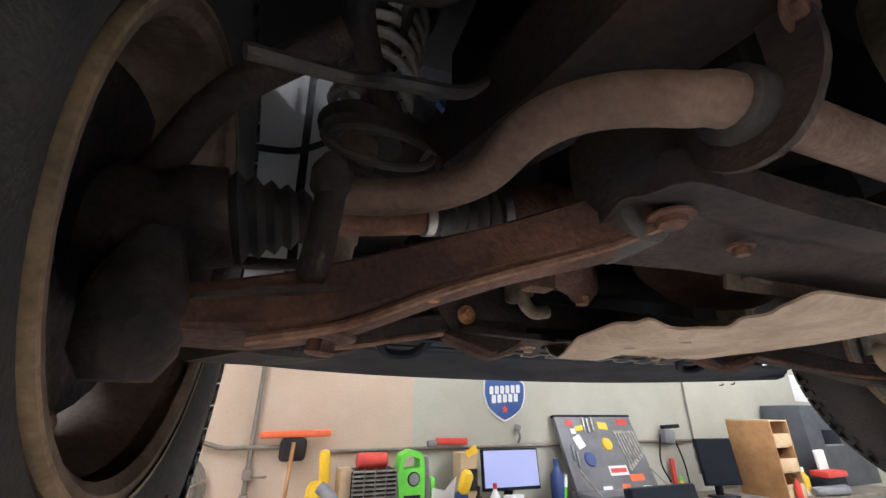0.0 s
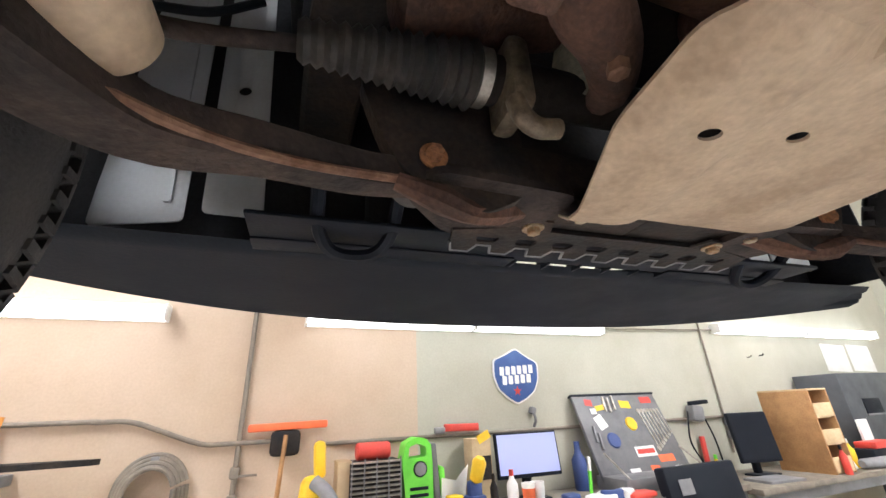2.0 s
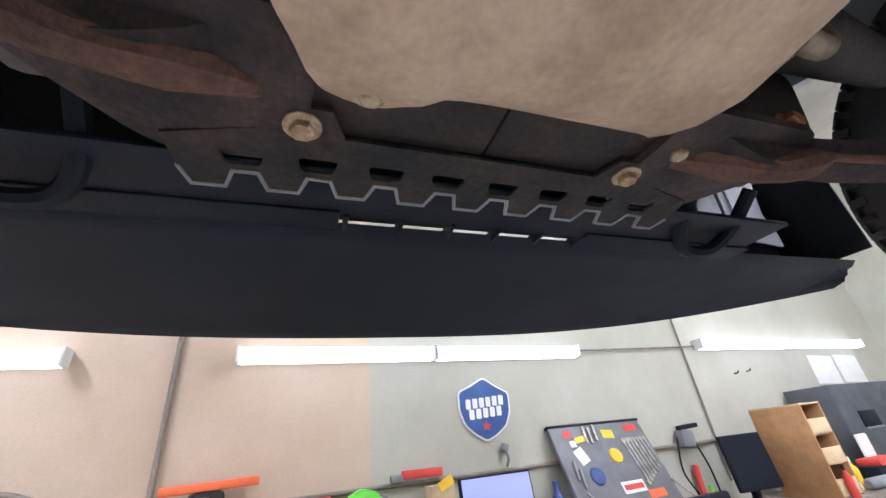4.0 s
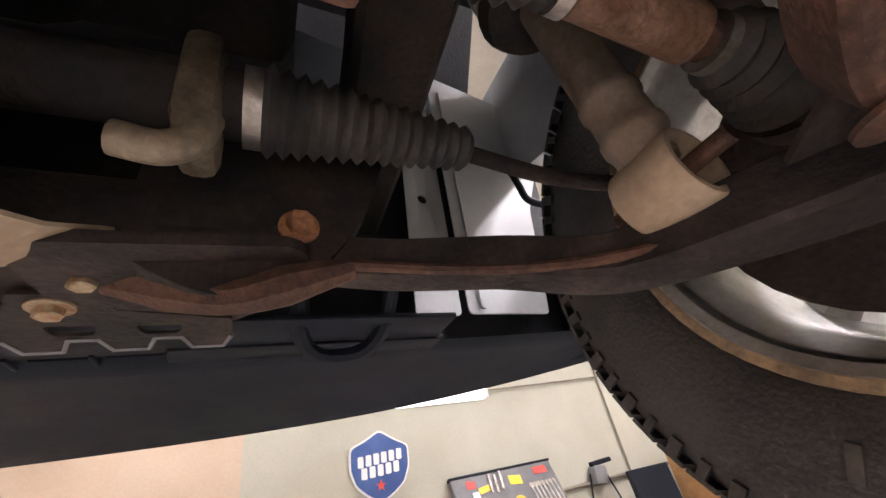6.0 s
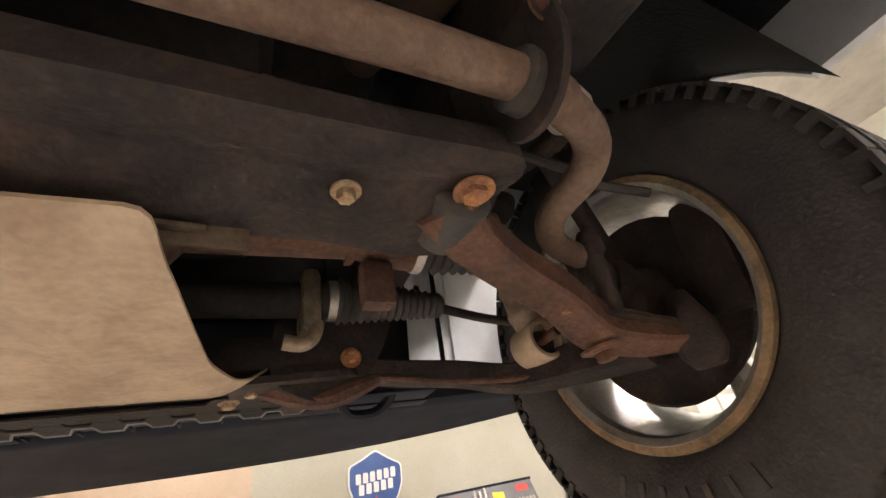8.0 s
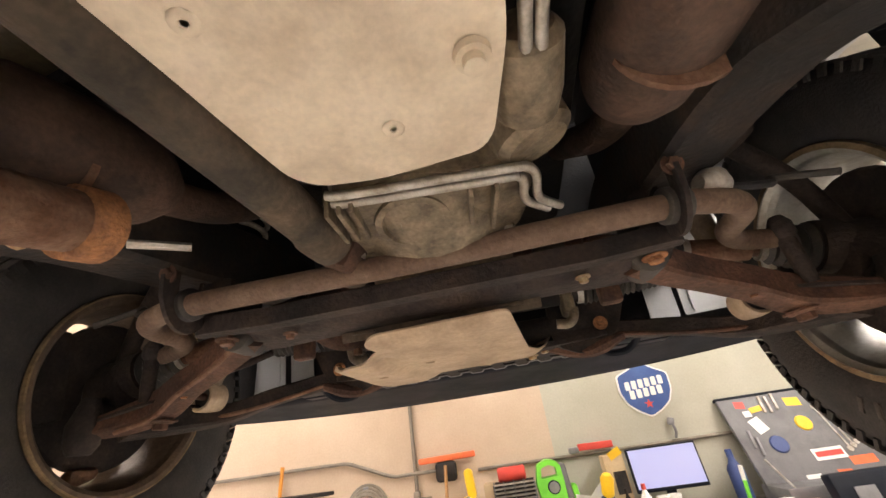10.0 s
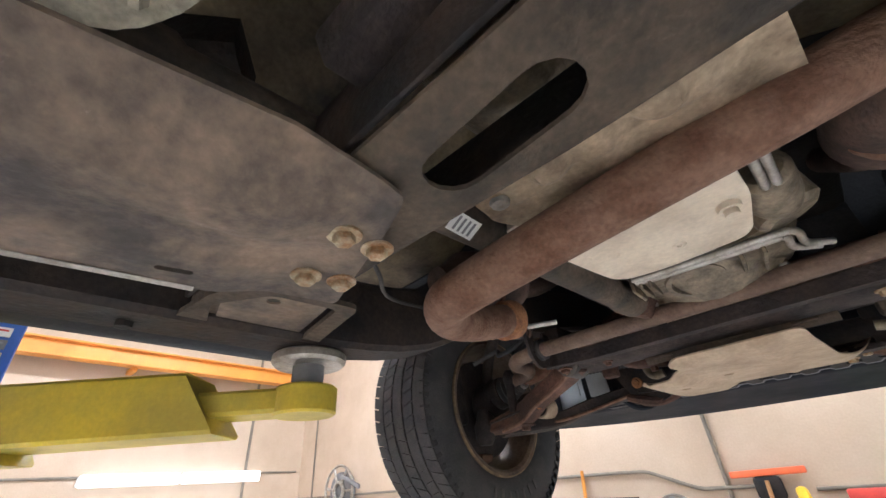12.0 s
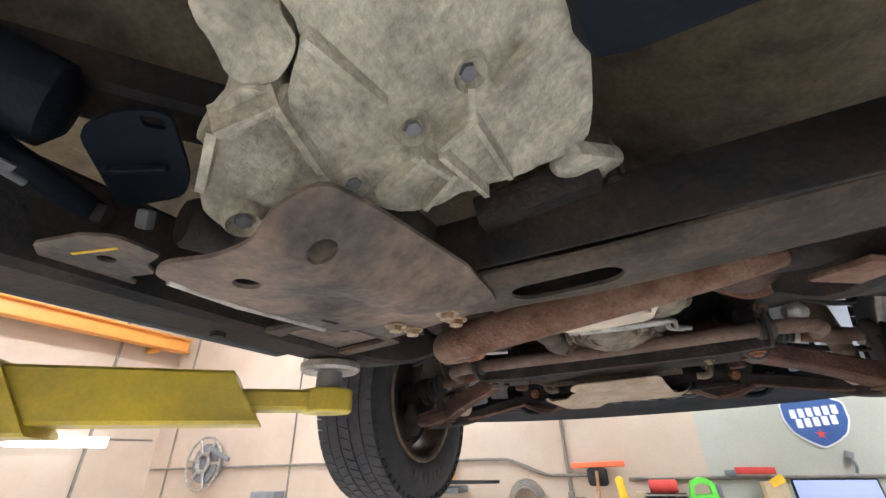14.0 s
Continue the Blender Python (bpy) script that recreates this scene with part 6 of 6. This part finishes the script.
part("rear_propeller_shaft", lathe([(0, 0.05), (0.05, 0.05), (0.06, 0.042), (1.9, 0.042)], (0.02, -2.12, 2.0), (0, -1, 0), 22), FRAME_DUST, truck, "dusty rear propeller shaft")
cyl = part("canister", lumpy(lathe([(0, 0.03), (0.015, 0.052), (0.16, 0.056), (0.30, 0.056), (0.31, 0.04)], (-0.385, -1.865, 1.935), (-0.35, -1, 0.1), 26), 0.006, 26), BLACK, truck, "black plastic canister beside the rail")
part("wiring_loom", tube([(-0.395, -2.05, 1.875), (-0.41, -1.91, 1.87), (-0.455, -1.80, 1.868), (-0.497, -1.715, 1.865), (-0.51, -1.60, 1.87)], 0.017, 14), BLACK, cyl, "thick taped wiring loom")
bm = sheet(rounded([(-0.360, -1.862), (-0.300, -1.852), (-0.262, -1.822), (-0.335, -1.748), (-0.374, -1.730), (-0.455, -1.766)], 0.02), [rounded([(-0.290, -1.838), (-0.276, -1.822), (-0.288, -1.808), (-0.302, -1.826)], 0.005)], 0.006, lambda x, y: (x, y, 1.898 + 0.15 * (x + 0.36)))
part("bracket", bm, BLACK, cyl, "black plastic bracket with a loop")
part("bracket_rib", box((0.008, 0.075, 0.012), (-0.362, -1.795, 1.892), (0, -8, -62), bevel=0.003), BLACK, cyl)
part("valve_body", lathe([(0, 0.03), (0.008, 0.036), (0.055, 0.036), (0.06, 0.028)], (-0.375, -1.722, 1.862), (0.15, 0.9, 0.1), 20), DARK, cyl, "dark round valve end")
for k, (x, y) in enumerate(((-0.46, -1.775), (-0.44, -1.785), (-0.478, -1.765), (-0.405, -1.752))):
    part("clip", box((0.018, 0.016, 0.026), (x, y, 1.858), (10 * k, 15, 30), bevel=0.004), DARK if k < 3 else GREY, cyl)
plate = part("rail_bracket", sheet(rounded([(-0.466, -1.815), (-0.43, -1.835), (-0.366, -1.818), (-0.340, -1.797), (-0.344, -1.748), (-0.385, -1.742), (-0.40, -1.722), (-0.44, -1.735), (-0.452, -1.715), (-0.47, -1.728), (-0.458, -1.76)], 0.008), [ring_of((-0.405, -1.775, 0.010, 0.010))], 0.004, lambda x, y: (x, y, 1.79)), PLATE, cyl, "dusty tan steel bracket")
part("paint_mark", box((0.060, 0.004, 0.001), (-0.392, -1.793, 1.789), (0, 0, 18)), YELLOW_P, cyl, "yellow paint stroke")
for k in range(2):
    part("fuel_line", tube([(-0.424 - k * 0.053, -1.865 + k * 0.046, 1.85), (-0.411 - k * 0.053, -1.90 + k * 0.02, 1.85), (-0.399 - k * 0.065, -1.941 + k * 0.014, 1.85), (-0.40 - k * 0.065, -2.6, 1.85)], 0.0045, 8), GREY, cyl, "thin steel line")
part("fuel_tank", lumpy(box((0.32, 1.3, 0.22), (0.30, -2.3, 1.99), bevel=0.05), 0.006, 8), BLACK, truck, "black plastic tank shield")
part("wire", tube([(-0.19, -1.36, 1.80), (-0.25, -1.30, 1.815), (-0.33, -1.22, 1.83), (-0.38, -1.08, 1.86)], 0.0035, 6), RUBBER, truck, "thin hanging wire")
tag = part("paper_label", box((0.030, 0.052, 0.001), (-0.1205, -1.250, 1.8550), (0, -30, 2)), WHITE, prop, "white printed label")
for i in range(4):
    q = pose(-0.1205, -1.250, 1.8550, 0, -30, 2) @ Vector((0, 0.010 * (i - 1.5), -0.001))
    part("bar", box((0.022, 0.004, 0.0008), q, (0, -30, 2)), GREY, tag)

# ---- the lift ----
def veh(x, y, z=0):
    q = pose(CENTRE[0], CENTRE[1], 0, 0, 0, TURN) @ Vector((x, y, z))
    return q


def lift_arm(base, tip, z, label):
    ob = thing("lift_arm", label, "lift arm", "lift arms")
    a, b = Vector(base), Vector(tip)
    d = (b - a)
    L = d.length
    u = d.normalized()
    def beam(f0, f1, w, h, zz):
        p, q = a + u * f0, a + u * f1
        return sweep(bmesh.new(), [(p.x, p.y, zz), (q.x, q.y, zz)], 1.0, section=[(-w / 2, -h / 2 + 0.006), (-w / 2 + 0.006, -h / 2), (w / 2 - 0.006, -h / 2), (w / 2, -h / 2 + 0.006),
                     (w / 2, h / 2 - 0.006), (w / 2 - 0.006, h / 2), (-w / 2 + 0.006, h / 2), (-w / 2, h / 2 - 0.006)])
    def slanted(bm, at, zz, h):
        """Leans the free end of a sleeve, the lower edge reaching further."""
        for v in bm.verts:
            if (v.co.xy - a.xy).dot(u.xy) > at - 0.02:
                v.co += Vector((u.x, u.y, 0)) * (0.04 - 0.08 * (v.co.z - zz + h / 2) / h)
        return bm
    part("carrier_tube", slanted(beam(0, L - 0.68, 0.145, 0.150, z - 0.012), L - 0.68, z - 0.012, 0.150), YELLOW, ob, "yellow painted carrier tube")
    part("outer_tube", slanted(beam(0.05, L - 0.52, 0.125, 0.125, z - 0.006), L - 0.52, z - 0.006, 0.125), YELLOW, ob, "yellow painted outer tube")
    bm = beam(L - 0.66, L - 0.19, 0.105, 0.100, z)
    for v in bm.verts:
        if (v.co.xy - b.xy).length < 0.26 and v.co.z < z:
            v.co += Vector((u.x, u.y, 0)) * 0.06
    part("middle_tube", bm, YELLOW, ob, "yellow painted inner tube")
    part("nose", beam(L - 0.26, L - 0.02, 0.075, 0.040, z - 0.002), YELLOW, ob)
    part("socket", lathe([(-0.024, 0.050), (-0.020, 0.054), (0.020, 0.054), (0.024, 0.050)], (b.x, b.y, z - 0.002), (0, 0, 1), 28), YELLOW, ob)
    part("screw_post", lathe([(0, 0.028), (0.07, 0.028)], (b.x, b.y, z + 0.0), (0, 0, 1), 18), GREY, ob, "threaded steel post")
    part("pad", lathe([(0, 0.06), (0.006, 0.066), (0.018, 0.066), (0.022, 0.06)], (b.x, b.y, 1.774 - 0.0245), (0, 0, 1), 28), BARE, ob, "worn round steel pad")
    n = u.cross(Vector((0, 0, 1)))
    for f, w in ((L - 0.575, 0.0635), (L - 0.725, 0.0735), (L - 0.95, 0.0735)):
        p = a + u * f + n * w
        part("pin_hole", lathe([(0, 0.016), (0.002, 0.015)], (p.x, p.y, z + 0.01), n, 16), BLACK, ob)
        p = a + u * f - n * w
        part("pin_hole", lathe([(0, 0.016), (0.002, 0.015)], (p.x, p.y, z + 0.01), -n, 16), BLACK, ob)
    return ob


lift_arm(veh(-1.42, -2.21), veh(-0.52, -1.26), 1.69, "yellow telescopic lift arm under the frame rail")
lift_arm(veh(1.42, -2.21), veh(0.52, -2.9), 1.69, "yellow telescopic lift arm on the far side")


def lift_column(x, y):
    ob = thing("lift_column", "blue painted two-post lift column with stickers", "lift column", "lift columns")
    p = veh(x, y)
    part("post", box((0.30, 0.46, 4.2), (p.x, p.y, 2.1), bevel=0.012), BLUE, ob, "blue steel post")
    part("base_plate", box((0.55, 0.55, 0.025), (p.x, p.y, 0.0125), bevel=0.004), BLUE, ob)
    part("carriage", box((0.42, 0.42, 0.50), (p.x + (0.22 if x < 0 else -0.22), p.y - 0.22, 1.60), bevel=0.01), GREY, ob, "dark grey carriage")
    s = 1 if x < 0 else -1
    for r in range(6):
        for k in range(4):
            mat = (WHITE, TAN, WHITE, BOARD, WHITE)[(r * 3 + k) % 5]
            lab = part("warning_label", box((0.004, 0.072, 0.030), (p.x + s * 0.1535, p.y + 0.165 - 0.082 * k, 2.07 - 0.040 * r), bevel=0.001), mat, ob, "printed warning label")
            part("bar", box((0.002, 0.055, 0.006), (p.x + s * 0.1565, p.y + 0.165 - 0.082 * k, 2.075 - 0.040 * r)), (RED, GREY, BOARD, YELLOW_P)[(r + k) % 4], lab)


lift_column(-1.82, -1.93)
lift_column(1.82, -1.93)
